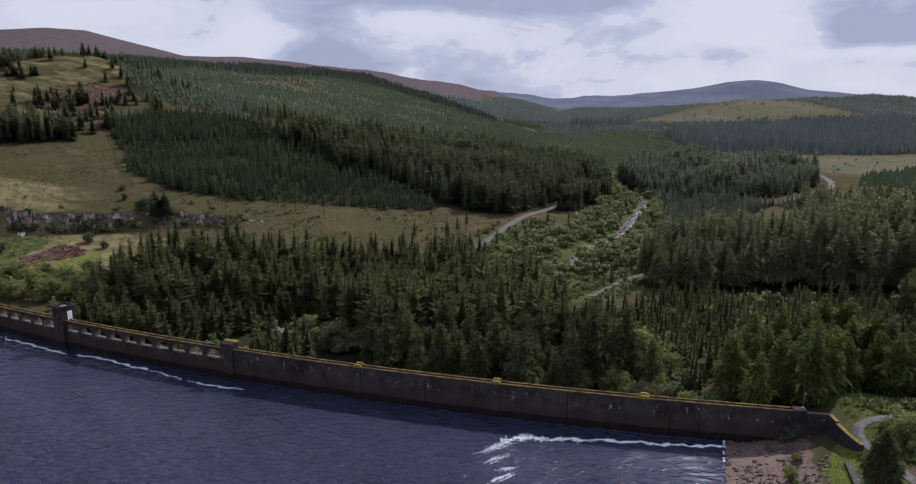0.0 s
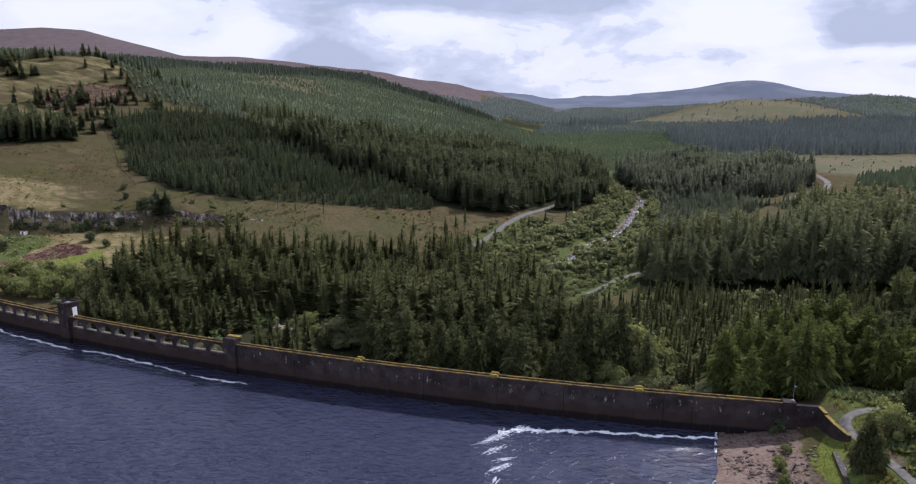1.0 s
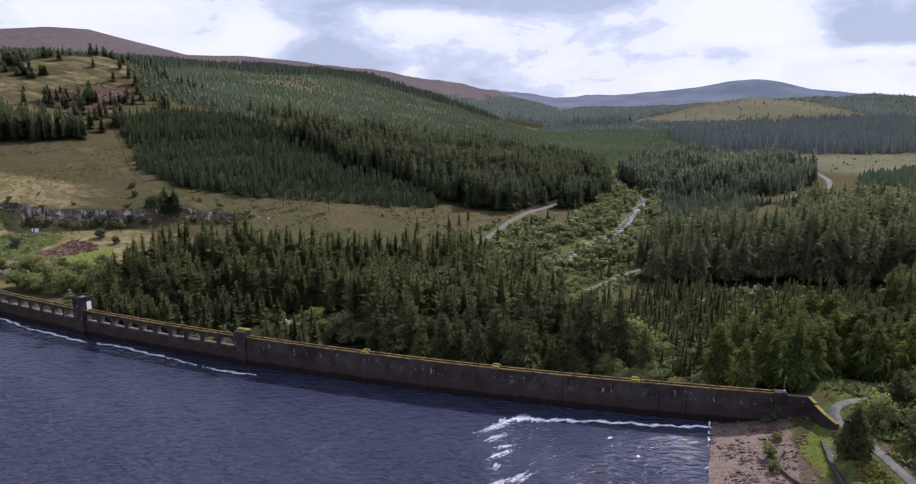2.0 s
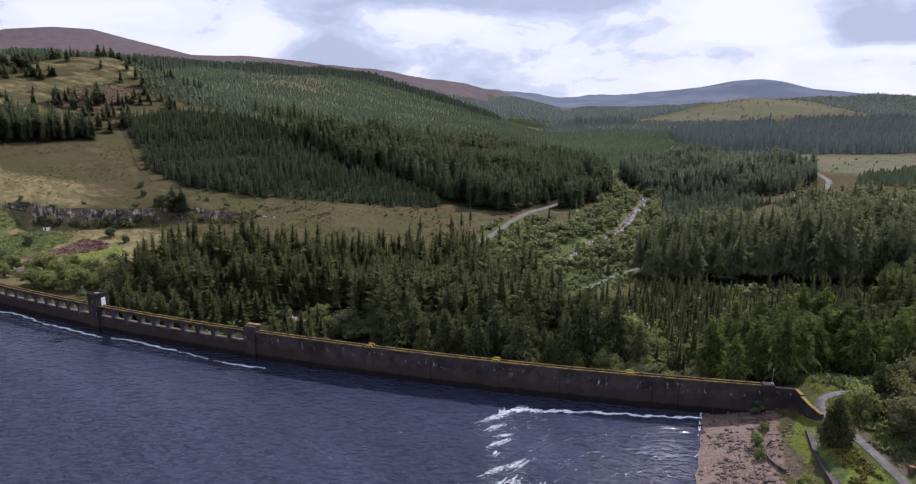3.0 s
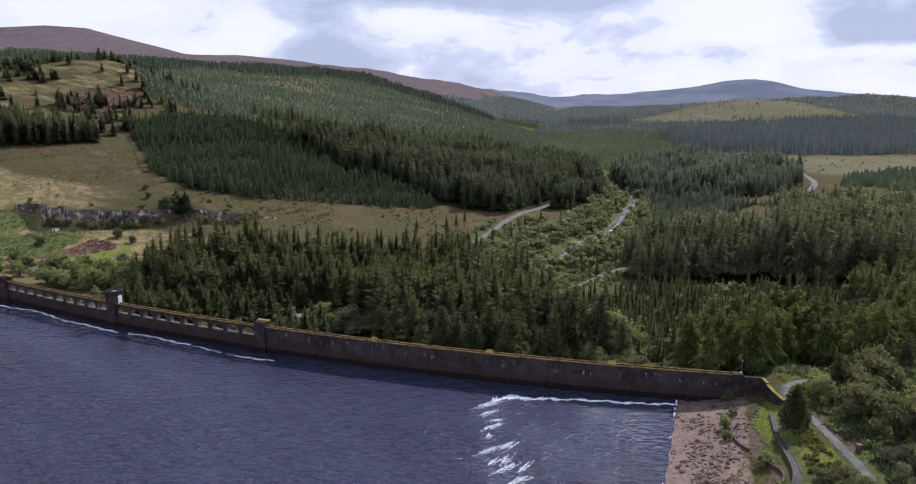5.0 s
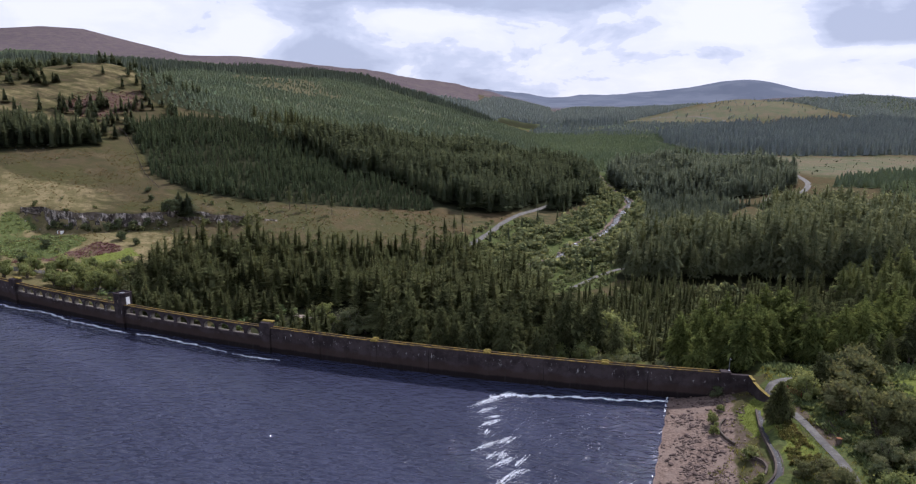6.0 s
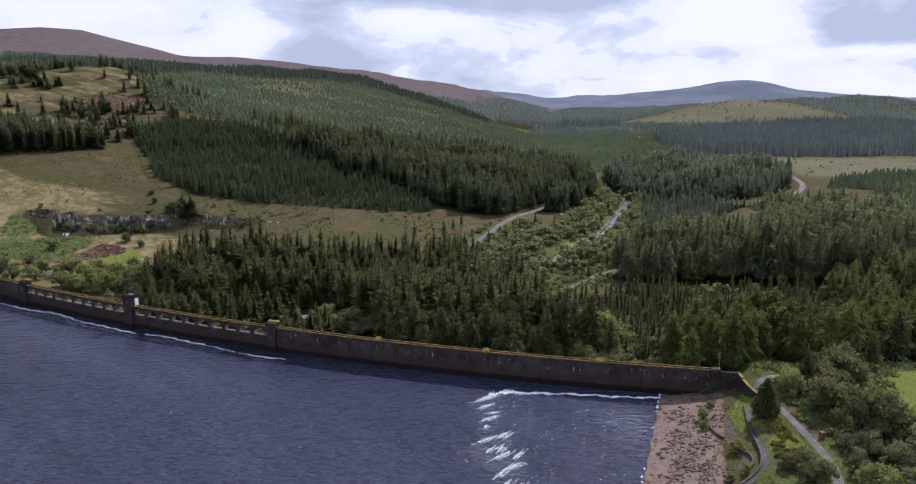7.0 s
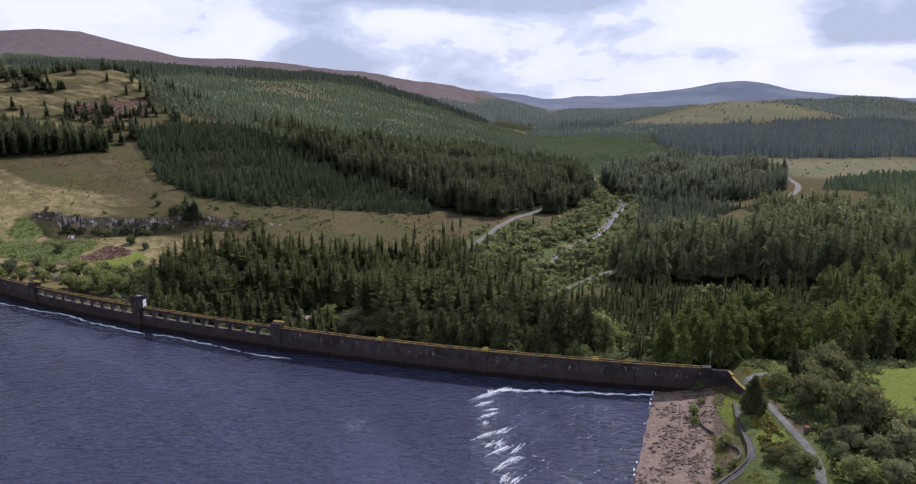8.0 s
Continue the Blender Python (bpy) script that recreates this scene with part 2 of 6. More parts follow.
def water_mat():
    k = Mat("lake_water")
    v = k.turned(k.where(), (1, 1, 1), radians(9))
    a = k.noise(0.34, 4.0, 0.62, k.scaled(v, (0.55, 1.0, 1.0)), 0.3)
    b = k.noise(0.95, 1.6, 0.5, k.scaled(v, (0.5, 1.0, 1.0)), 0.5)
    d = k.noise(2.6, 2.0, 0.5, k.scaled(k.turned(k.where(), (1, 1, 1), radians(-14)), (0.4, 1.0, 1.0)), 0.4)
    c = k.noise(30.0, 5.0, 0.6, k.scaled(k.turned(k.where(), (1, 1, 1), radians(-35)), (1.0, 0.3, 1.0)))
    lane = k.noise(5.0, 4.0, 0.6, k.scaled(k.turned(k.where(), (1, 1, 1), radians(-48)), (1.0, 0.10, 1.0)))
    gust = k.math("ADD", 0.68, k.math("ADD", k.math("MULTIPLY", k.step(c, 0.3, 0.7), 0.5), k.math("MULTIPLY", k.step(lane, 0.35, 0.65), 0.3)))
    away = k.n.new("ShaderNodeVectorMath")
    away.operation = "DISTANCE"
    k.put(away.inputs[0], k.where())
    away.inputs[1].default_value = (DAM_X0 - DAM_R * math.sin(DAM_A0), DAM_Y0 + DAM_R * math.cos(DAM_A0), 0)
    lee = k.step(k.math("ADD", away.outputs["Value"], k.math("MULTIPLY", lane, 14.0)), DAM_R + 5, DAM_R + 46)
    gust = k.math("MULTIPLY", gust, k.math("ADD", 0.42, k.math("MULTIPLY", lee, 0.58)))
    h = k.math("ADD", k.math("MULTIPLY", a, 0.26), k.math("ADD", k.math("MULTIPLY", b, 1.45), k.math("MULTIPLY", d, 1.3)))
    col = k.mix(k.step(c, 0.3, 0.7), (0.021, 0.023, 0.042), (0.038, 0.041, 0.071))
    return k.done(col, 0.06, k.bump(k.math("MULTIPLY", h, gust), 1.0, 0.46), spec=0.5, ior=1.33)


def concrete_mat(name, streaks=1.0):
    """Old dam concrete: shutter lines, dark weathering above with the face's shade painted into the tone, a brown tide
    band below, lime streaks.
    """
    k = Mat(name)
    s = k.n.new("ShaderNodeSeparateXYZ")
    k.put(s.inputs[0], k.where())
    z = s.outputs[2]
    n = k.noise(3.0, 7.0, 0.65)
    f = k.noise(0.35, 5.0, 0.65)
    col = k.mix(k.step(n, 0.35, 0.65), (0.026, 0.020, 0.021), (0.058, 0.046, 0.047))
    low = k.math("ADD", z, k.math("MULTIPLY", k.math("SUBTRACT", n, 0.5), 2.2))
    col = k.mix(k.math("MULTIPLY", k.step(low, 3.4, 2.2), 0.75), col, (0.042, 0.028, 0.023))
    col = k.mix(k.math("MULTIPLY", k.step(k.math("ADD", z, k.math("MULTIPLY", k.math("SUBTRACT", n, 0.5), 0.6)), 1.5, 1.0), 0.85), col, (0.009, 0.008, 0.009))
    lift = k.math("FRACT", k.math("DIVIDE", z, 1.22))
    col = k.mix(k.math("MULTIPLY", k.step(lift, 0.05, 0.0), 0.55), col, (0.03, 0.027, 0.025))
    run = k.noise(0.55, 5.0, 0.7, k.scaled(k.where(), (1.0, 1.0, 0.12)))
    col = k.mix(k.math("MULTIPLY", k.step(run, 0.52, 0.72), 0.55), col, (0.04, 0.036, 0.033))
    lime = k.noise(0.8, 6.0, 0.75, k.scaled(k.where(), (1.0, 1.0, 0.35)))
    band = k.math("MULTIPLY", k.step(z, 3.2, 4.2), k.step(z, 5.6, 4.9))
    col = k.mix(k.math("MULTIPLY", k.math("MULTIPLY", k.step(lime, 0.585, 0.66), band), streaks), col, (0.33, 0.32, 0.31))
    return k.done(col, 0.9, k.bump(f, 0.4, 0.03), spec=0.05)


def coping_mat():
    k = Mat("coping_with_lichen")
    n, f = k.noise(1.6, 6.0, 0.7), k.noise(0.12, 4.0, 0.6)
    col = k.mix(k.step(n, 0.42, 0.56), (0.055, 0.040, 0.025), (0.15, 0.098, 0.026))
    col = k.mix(k.step(f, 0.55, 0.72), col, (0.12, 0.11, 0.05))
    return k.done(col, 0.95, k.bump(f, 0.6, 0.03), spec=0.1)


def bark_mat():
    k = Mat("bark")
    n = k.noise(0.25, 5.0, 0.65, k.scaled(k.where(), (1, 1, 0.25)))
    return k.done(k.mix(k.step(n, 0.35, 0.7), (0.06, 0.045, 0.035), (0.16, 0.13, 0.11)), 0.95, k.bump(n, 0.6, 0.05), spec=0.1)


def foam_mat():
    k = Mat("foam")
    n = k.noise(0.4, 5.0, 0.7)
    return k.done(k.mix(k.step(n, 0.3, 0.7), (0.62, 0.64, 0.68), (0.86, 0.87, 0.88)), 0.6, k.bump(n, 0.5, 0.05))


M_GROUND, M_WATER = ground_mat(), water_mat()
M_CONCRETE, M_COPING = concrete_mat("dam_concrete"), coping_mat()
M_LICHEN = plain_mat("yellow_lichen", (0.13, 0.095, 0.026), (0.25, 0.19, 0.040), 0.6)
M_BARK, M_FOAM = bark_mat(), foam_mat()
M_SPRUCE = leaf_mat("spruce_needles", (0.034, 0.040, 0.020), (0.094, 0.103, 0.045), (0.108, 0.098, 0.047), True, 0.38)
M_YOUNG = leaf_mat("young_spruce_needles", (0.038, 0.052, 0.018), (0.122, 0.142, 0.044), (0.130, 0.130, 0.046), True, 0.38)
M_WOOD = leaf_mat("spruce_wood_needles", (0.040, 0.046, 0.024), (0.106, 0.115, 0.051), (0.122, 0.111, 0.054), False, 0.42, 0.8)
M_DARKWOOD = leaf_mat("dark_spruce_needles", (0.050, 0.064, 0.042), (0.110, 0.130, 0.078), (0.118, 0.124, 0.074), False, 0.55, 0.5)
# sitka and hill needles lightened: distance haze put into their colours
M_FARWOOD = leaf_mat("hazed_sitka_needles", (0.160, 0.192, 0.212), (0.270, 0.310, 0.318), (0.270, 0.296, 0.284), False, 0.6, 0.2)
M_HILLWOOD = leaf_mat("hazed_hill_needles", (0.108, 0.138, 0.112), (0.200, 0.240, 0.164), (0.206, 0.222, 0.152), False, 0.6, 0.2)
# same spruce, colour raised to lift the tall wood's backlit side
M_TALLWOOD = leaf_mat("brightened_tall_needles", (0.076, 0.094, 0.060), (0.168, 0.186, 0.108), (0.174, 0.180, 0.102), False, 0.62, 0.5)
# planting and valley needles carry the same painted haze
M_PLANTING = leaf_mat("hazed_planting_needles", (0.120, 0.158, 0.118), (0.215, 0.262, 0.166), (0.226, 0.244, 0.160), False, 0.6, 0.2)
M_MIDWOOD = leaf_mat("hazed_valley_needles", (0.084, 0.106, 0.088), (0.168, 0.196, 0.148), (0.178, 0.190, 0.140), False, 0.6, 0.4)
# brighter needle copy with the sunlit look put into its colour
M_MIDGREEN = leaf_mat("lit_spruce_needles", (0.076, 0.096, 0.042), (0.176, 0.196, 0.082), (0.186, 0.184, 0.082), False, 0.55, 0.6)
# pale copy of the dam concrete, sunlight put into its colour
M_SUNLIT = plain_mat("sunlit_concrete", (0.10, 0.088, 0.074), (0.20, 0.182, 0.155), 0.9)
M_GREENWOOD = leaf_mat("plantation_needles", (0.044, 0.061, 0.035), (0.085, 0.107, 0.059), (0.103, 0.105, 0.057), False, 0.44, 0.7)
M_LEAVES = leaf_mat("shrub_leaves", (0.080, 0.100, 0.048), (0.160, 0.178, 0.090), (0.182, 0.162, 0.094), False, 0.45)
M_ROCK = plain_mat("grey_rock", (0.070, 0.060, 0.048), (0.30, 0.27, 0.235), 1.3, bump=0.9, depth=0.2)
M_PALEROCK = plain_mat("pale_bare_rock", (0.22, 0.17, 0.14), (0.46, 0.38, 0.32), 1.6, bump=0.7, depth=0.15)
M_STONE = plain_mat("shore_stone", (0.055, 0.036, 0.031), (0.14, 0.10, 0.086), 0.8, bump=0.6, depth=0.06)
M_ROAD = plain_mat("gravel_road", (0.084, 0.078, 0.072), (0.150, 0.140, 0.128), 1.4, bump=0.4, depth=0.02)
M_LEDGE = plain_mat("channel_concrete", (0.055, 0.043, 0.035), (0.115, 0.090, 0.074), 1.2)
M_PAINT = plain_mat("white_paint", (0.72, 0.72, 0.71), (0.80, 0.80, 0.79), 0.8, 0.5, 0.1, 0.005)
M_RUST = plain_mat("rusty_steel", (0.16, 0.07, 0.035), (0.28, 0.12, 0.05), 0.3)
M_STEEL = plain_mat("galvanised_steel", (0.16, 0.16, 0.17), (0.24, 0.24, 0.25), 0.4, 0.6, 0.1, 0.005, 0.6)

# ---- mesh tools ----
def mesh_np(name, verts, tris, mat, smooth=False, tint=None):
    """A mesh from arrays of points and triangles; tint: a number for each triangle."""
    me = bpy.data.meshes.new(name)
    verts, tris = np.ascontiguousarray(verts, np.float32), np.ascontiguousarray(tris, np.int32)
    me.vertices.add(len(verts))
    me.vertices.foreach_set("co", verts.ravel())
    me.loops.add(tris.size)
    me.loops.foreach_set("vertex_index", tris.ravel())
    me.polygons.add(len(tris))
    me.polygons.foreach_set("loop_start", np.arange(0, tris.size, 3, dtype=np.int32))
    me.polygons.foreach_set("use_smooth", np.full(len(tris), smooth))
    if tint is not None:
        me.attributes.new("tint", "FLOAT", "FACE").data.foreach_set("value", np.ascontiguousarray(tint, np.float32))
    me.materials.append(mat)
    me.update()
    me.validate()
    return me


def mesh_bm(name, bm, mat, smooth=False):
    me = bpy.data.meshes.new(name)
    bmesh.ops.recalc_face_normals(bm, faces=bm.faces)
    bm.to_mesh(me)
    bm.free()
    me.materials.append(mat)
    if smooth:
        me.polygons.foreach_set("use_smooth", np.full(len(me.polygons), True))
    return me


def part(name, data, parent, label=""):
    """Links a mesh as one part under a thing or a part."""
    ob = new(name, data)
    ob.parent = parent
    return tagged(ob, label)


def box(bm, x0, x1, y0, y1, z0, z1, m=None, bevel=0.0):
    vs = [bm.verts.new((x, y, z)) for x in (x0, x1) for y in (y0, y1) for z in (z0, z1)]
    fs = [bm.faces.new([vs[i] for i in q]) for q in
          ((0, 1, 3, 2), (4, 6, 7, 5), (0, 4, 5, 1), (2, 3, 7, 6), (0, 2, 6, 4), (1, 5, 7, 3))]
    if bevel:
        es = {e for f in fs for e in f.edges}
        got = bmesh.ops.bevel(bm, geom=list(es), offset=bevel, segments=1, affect="EDGES", profile=0.5)
        vs = list({v for f in got["faces"] for v in f.verts} | {v for v in vs if v.is_valid})
    if m is not None:
        for v in vs:
            v.co = m @ v.co
    return bm


def dam_m(s, z=0.0):
    """The frame of the dam at s: x along the crest, y downstream."""
    x, y = dam_at(s)
    return Matrix.Translation((x, y, z)) @ Matrix.Rotation(DAM_A0 + s / DAM_R, 4, "Z")


def sweep(bm, s0, s1, profile, steps=4):
    """A closed profile of (out, z) drawn along the dam from s0 to s1."""
    rings = []
    for i in range(steps + 1):
        s = s0 + (s1 - s0) * i / steps
        rings.append([bm.verts.new((*dam_at(s, o), z)) for o, z in profile])
    n = len(profile)
    for a, b in zip(rings, rings[1:]):
        for i in range(n):
            bm.faces.new((a[i], b[i], b[(i + 1) % n], a[(i + 1) % n]))
    bm.faces.new(rings[0])
    bm.faces.new(rings[-1][::-1])
    return bm


def ribbon(points, width, lift, mat, name, up=None, sub=4):
    """A strip along points on the ground."""
    p = np.array(points, float)
    t = np.linspace(0, len(p) - 1, (len(p) - 1) * sub + 1)
    q = np.stack([np.interp(t, np.arange(len(p)), p[:, i]) for i in (0, 1)], 1)
    for _ in range(3):
        q[1:-1] = (q[:-2] + 2 * q[1:-1] + q[2:]) / 4
    d = np.gradient(q, axis=0)
    nrm = np.stack([-d[:, 1], d[:, 0]], 1) / np.linalg.norm(d, axis=1)[:, None]
    cols = np.linspace(-0.5, 0.5, 5)
    pts = q[:, None, :] + nrm[:, None, :] * (cols * width)[None, :, None]
    z = land(pts[..., 0], pts[..., 1]) + lift if up is None else np.broadcast_to(np.array(up)[:, None] if np.ndim(up) else up, pts.shape[:2])
    z = np.where(np.abs(cols)[None] > 0.4, z - lift * 0.6, z)
    v = np.concatenate([pts, z[..., None]], 2).reshape(-1, 3)
    tri = []
    for i in range(len(q) - 1):
        for j in range(4):
            a = i * 5 + j
            tri += [(a, a + 5, a + 1), (a + 1, a + 5, a + 6)]
    return mesh_np(name, v, np.array(tri), mat, True)


def inside(x, y, poly):
    """Which of the places lie inside a polygon."""
    hit = np.zeros(np.shape(x), bool)
    px, py = np.array(poly, float).T
    j = len(px) - 1
    for i in range(len(px)):
        cross = ((py[i] > y) != (py[j] > y)) & (x < (px[j] - px[i]) * (y - py[i]) / (py[j] - py[i] + 1e-9) + px[i])
        hit ^= cross
        j = i
    return hit


def near_line(x, y, points):
    """Distance of places from a line of points."""
    best = np.full(np.shape(x), 1e9)
    for (ax, ay), (bx, by) in zip(points, points[1:]):
        dx, dy = bx - ax, by - ay
        t = np.clip(((x - ax) * dx + (y - ay) * dy) / (dx * dx + dy * dy), 0, 1)
        best = np.minimum(best, np.hypot(x - ax - t * dx, y - ay - t * dy))
    return best


# ---- shape of the land ----


def dam_at(s, out=0.0):
    """A point of the dam's line at s, moved out metres downstream."""
    a = DAM_A0 + s / DAM_R
    cx, cy = DAM_X0 - DAM_R * math.sin(DAM_A0), DAM_Y0 + DAM_R * math.cos(DAM_A0)
    return cx + (DAM_R - out) * math.sin(a), cy - (DAM_R - out) * math.cos(a)


def dam_side(x, y):
    """(s, out) of a place by the dam's line."""
    cx, cy = DAM_X0 - DAM_R * math.sin(DAM_A0), DAM_Y0 + DAM_R * math.cos(DAM_A0)
    a = np.arctan2(x - cx, cy - y)
    return (a - DAM_A0) * DAM_R, DAM_R - np.hypot(x - cx, y - cy)


def ramp(v, lo, hi):
    t = np.clip((v - lo) / (hi - lo), 0, 1)
    return t * t * (3 - 2 * t)


def bump(x, y, cx, cy, sx, sy):
    return np.exp(-((x - cx) / sx) ** 2 - ((y - cy) / sy) ** 2)


def river_x(y):
    return np.interp(y, [150, 200, 250, 292, 341, 397, 456, 507, 553, 700, 1000, 1500, 2500, 5000],
                     [-70, -50, 5, 40, 68, 89, 109, 110, 113, 125, 150, 170, 300, 600])


def shore_x(y):
    return np.interp(y, [-900, -300, 40, 78, 116, 125], [160, 90, 10, 23, 37, 40])


def rough(x, y, size, seed=0.0):
    """Cheap rolling relief between -1 and 1."""
    u, v = x / size + seed * 1.7, y / size - seed * 2.3
    return (np.sin(u * 1.0 + 1.3 * np.sin(v * 0.7)) + np.sin(v * 1.1 + 1.7 * np.sin(u * 0.6 + 2.0))
            + 0.6 * np.sin(u * 2.3 - v * 1.9 + 0.5) + 0.4 * np.sin(u * 3.7 + v * 4.1)) / 3.0


def cliff_y(x):
    line = np.interp(x, [-215, -192, -183, -172, -155, -148, -139, -126, -107, -90], [262, 264.5, 267, 268.5, 270.5, 275, 280, 286, 290, 293])
    return line + 1.8 + 1.0 * np.sin(x * 0.23) + 0.7 * np.sin(x * 0.61)


def land(x, y):
    """Height of the ground at x, y (arrays)."""
    x, y = np.asarray(x, float), np.asarray(y, float)
    s, out = dam_side(x, y)
    rx = river_x(y)
    floor = np.interp(y, [0, 600, 800, 1500, 2500, 3800, 4700], [-12, -12, -14, -14, 8, 28, 48])
    d = rx - x
    near = np.interp(d, [0, 25, 45, 120, 400, 700, 1100, 2500], [0, 1, 3, 18, 84, 112, 150, 180])
    mid = np.interp(d, [0, 25, 45, 120, 400, 700, 1100, 2500], [0, 1, 4, 24, 104, 130, 152, 182])
    far = np.interp(d, [0, 25, 45, 120, 400, 700, 1100, 2500], [0, 4, 12, 34, 92, 138, 178, 196])
    w1, w2 = ramp(y, 700, 1500), ramp(y, 1600, 2500)
    rise = (near * (1 - w1) + mid * w1) * (1 - w2) + far * w2
    rise = rise * np.interp(y, [150, 250, 320, 460], [0.42, 0.60, 0.80, 1.0])
    rise = rise * (1 - 0.5 * ramp(y, 2700, 3900) * ramp(x, -1100, -300))
    e = -d
    right = (np.interp(e, [0, 30, 90, 150, 400], [0, 1.5, 8, 8.5, 12]) * (1 - ramp(y, 240, 420))
             + np.interp(e, [0, 40, 400, 3000], [0, 1, 2, 20]) * ramp(y, 240, 420))
    z = floor + np.where(d > 0, rise, right)
    # the quarry bench under its cliff
    cy = cliff_y(x)
    depth = np.interp(x, [-196, -190, -183, -155, -140, -126, -108, -101], [0, 2.5, 7.2, 6.4, 5.2, 4.2, 4.0, 0])
    front = cy - y
    z = z - depth * (1 / (1 + np.exp(np.clip(-front / 0.5, -50, 50)))) * (1 - ramp(front, 15, 60))
    # hills
    z = z + 128 * bump(x, y, -1760, 3050, 400, 520)
    z = z + 56 * bump(x, y, 800, 1900, 240, 280) + 51 * bump(x, y, 1330, 2500, 420, 260)
    z = z + 58 * bump(x, y, 1520, 3800, 250, 420) + 62 * bump(x, y, 1480, 3900, 900, 500)
    z = z + 14 * bump(x, y, -255, 500, 45, 40) - 10 * bump(x, y, -330, 640, 80, 90)
    z = z + rough(x, y, 60, 1) * ramp(np.abs(d), 20, 200) * np.interp(y, [200, 500, 1500, 4000], [0.5, 2.5, 6, 10])
    z = z + rough(x, y, 9, 3) * 0.25 * ramp(np.abs(d), 8, 40)
    # left abutment
    z = np.maximum(z, np.where((y > 100) & (y < 330), 5 - 0.12 * np.abs(s + 215) - 0.05 * np.abs(out - 20), -99))
    # the lake's right bank, and the lake's bed
    b = x - shore_x(y)
    bank = np.interp(b, [-60, -12, 0, 8, 12, 15.5, 18.4, 20, 32, 60, 120, 300], [-9, -3, 0, 0.9, 1.5, 2.5, 3.3, 4.7, 5.0, 6, 8, 16])
    bank = bank + rough(x, y, 7, 5) * 0.18 * ramp(b, 2, 12)
    out = np.where(y > 320, 400.0, out)
    w = ramp(out, 1.5, 46)
    wide = ramp(b, -2, 14)
    z = np.where(out < 1.5, bank, bank * (1 - w) * wide + z * (1 - (1 - w) * wide))
    # the far side of the lake, behind the walk
    z = np.where(out < 1.5, np.maximum(z, np.interp(-y, [350, 450, 900], [-9, 2, 60])), z)
    z = np.where((out < 1.5) & (x < -330), np.maximum(z, np.interp(-x, [330, 420, 900], [-9, 4, 90])), z)
    return z
# ---- plan: woods, roads, patches of ground ----
ROAD_VALLEY = [(-60, 262), (-38, 268), (-16, 280), (-3, 302), (11, 334), (15, 351), (26, 378), (42, 406), (58, 440), (80, 500), (84, 560)]
ROAD_NEAR = [(34, 224), (38, 229), (45, 243), (56, 256), (75, 268)]
TRACK_FLAT = [(206, 466), (214, 477), (236, 498), (252, 509), (285, 560), (305, 640), (307, 690), (343, 782), (356, 830)]
TRACK_HILL = [(402, 1785), (480, 1815), (560, 1800), (604, 1714), (640, 1620), (676, 1618)]
TRACK_SIDE = [(214, 452), (240, 454), (265, 462), (300, 470)]
TRACK_FAR = [(225, 840), (246, 850), (275, 866), (305, 876), (350, 850)]
PATH_DAM = [(66, 115.5), (60, 114.6), (56, 112.4), (54.4, 109.8), (53.7, 106.4), (53.9, 102.6), (54.2, 97.2), (54.2, 92.7), (53.9, 87.3), (53.9, 84), (53.5, 80.5), (52.7, 76.4), (51.5, 73.3), (46, 62), (38, 40), (34, 10), (50, -60)]
KNOLL = [(-340, 372), (-212, 366), (-206, 400), (-225, 470), (-230, 530), (-340, 545)]
ROADSIDE = [(-34, 256), (10, 240), (34, 268), (44, 330), (40, 374), (18, 366), (2, 330), (-18, 292)]
TRACK_LEFT = [(-200, 222), (-168, 212), (-156, 211), (-146, 212), (-120, 200)]
RIVER = [(-72, 172), (-62, 188), (-50, 200), (-20, 228), (8, 256), (30, 280), (41, 294), (46, 312), (66, 340), (76, 360), (89, 398), (101, 430), (111, 458), (112, 480), (109, 508), (113, 556), (122, 660)]
ROADS = [ROAD_VALLEY, ROAD_NEAR, TRACK_FLAT, TRACK_SIDE, PATH_DAM, TRACK_FAR, TRACK_LEFT, TRACK_HILL]

WOOD_DAM = [(-104, 182), (-113, 211), (-110, 238), (-85, 248), (-51, 258), (-24, 262), (0, 250), (14, 228), (20, 196), (18, 174), (24, 152),
            (38, 134), (50, 125), (30, 127), (0, 137), (-20, 147), (-31, 168), (-42, 204), (-60, 216), (-88, 198)]
WOOD_GREEN = [(42, 129), (50, 150), (71, 165), (99, 170), (150, 172), (160, 128), (100, 126), (72, 126), (66, 134), (56, 124)]
WOOD_THIN = [(21, 158), (20, 184), (35, 197), (60, 208), (110, 206), (128, 192), (150, 176), (99, 174), (71, 169), (50, 154), (40, 138), (30, 141)]
WOOD_TALL = [(51, 236), (61, 217), (92, 215), (128, 210), (150, 214), (190, 226), (225, 300), (190, 402), (130, 300), (91, 294), (69, 277)]
WOOD_SIDE = [(118, 174), (150, 172), (180, 190), (190, 224), (150, 212), (128, 206), (112, 196)]
WOOD_RIVER = [(-117, 428), (-98, 420), (-73, 396), (-45, 398), (-28, 378), (-18, 364), (-8, 362), (8, 368), (24, 386), (42, 400), (60, 412), (90, 478), (103, 540), (108, 600), (108, 655), (80, 672), (44, 660), (18, 662), (-20, 607), (-55, 551), (-77, 509), (-99, 466), (-118, 446)]
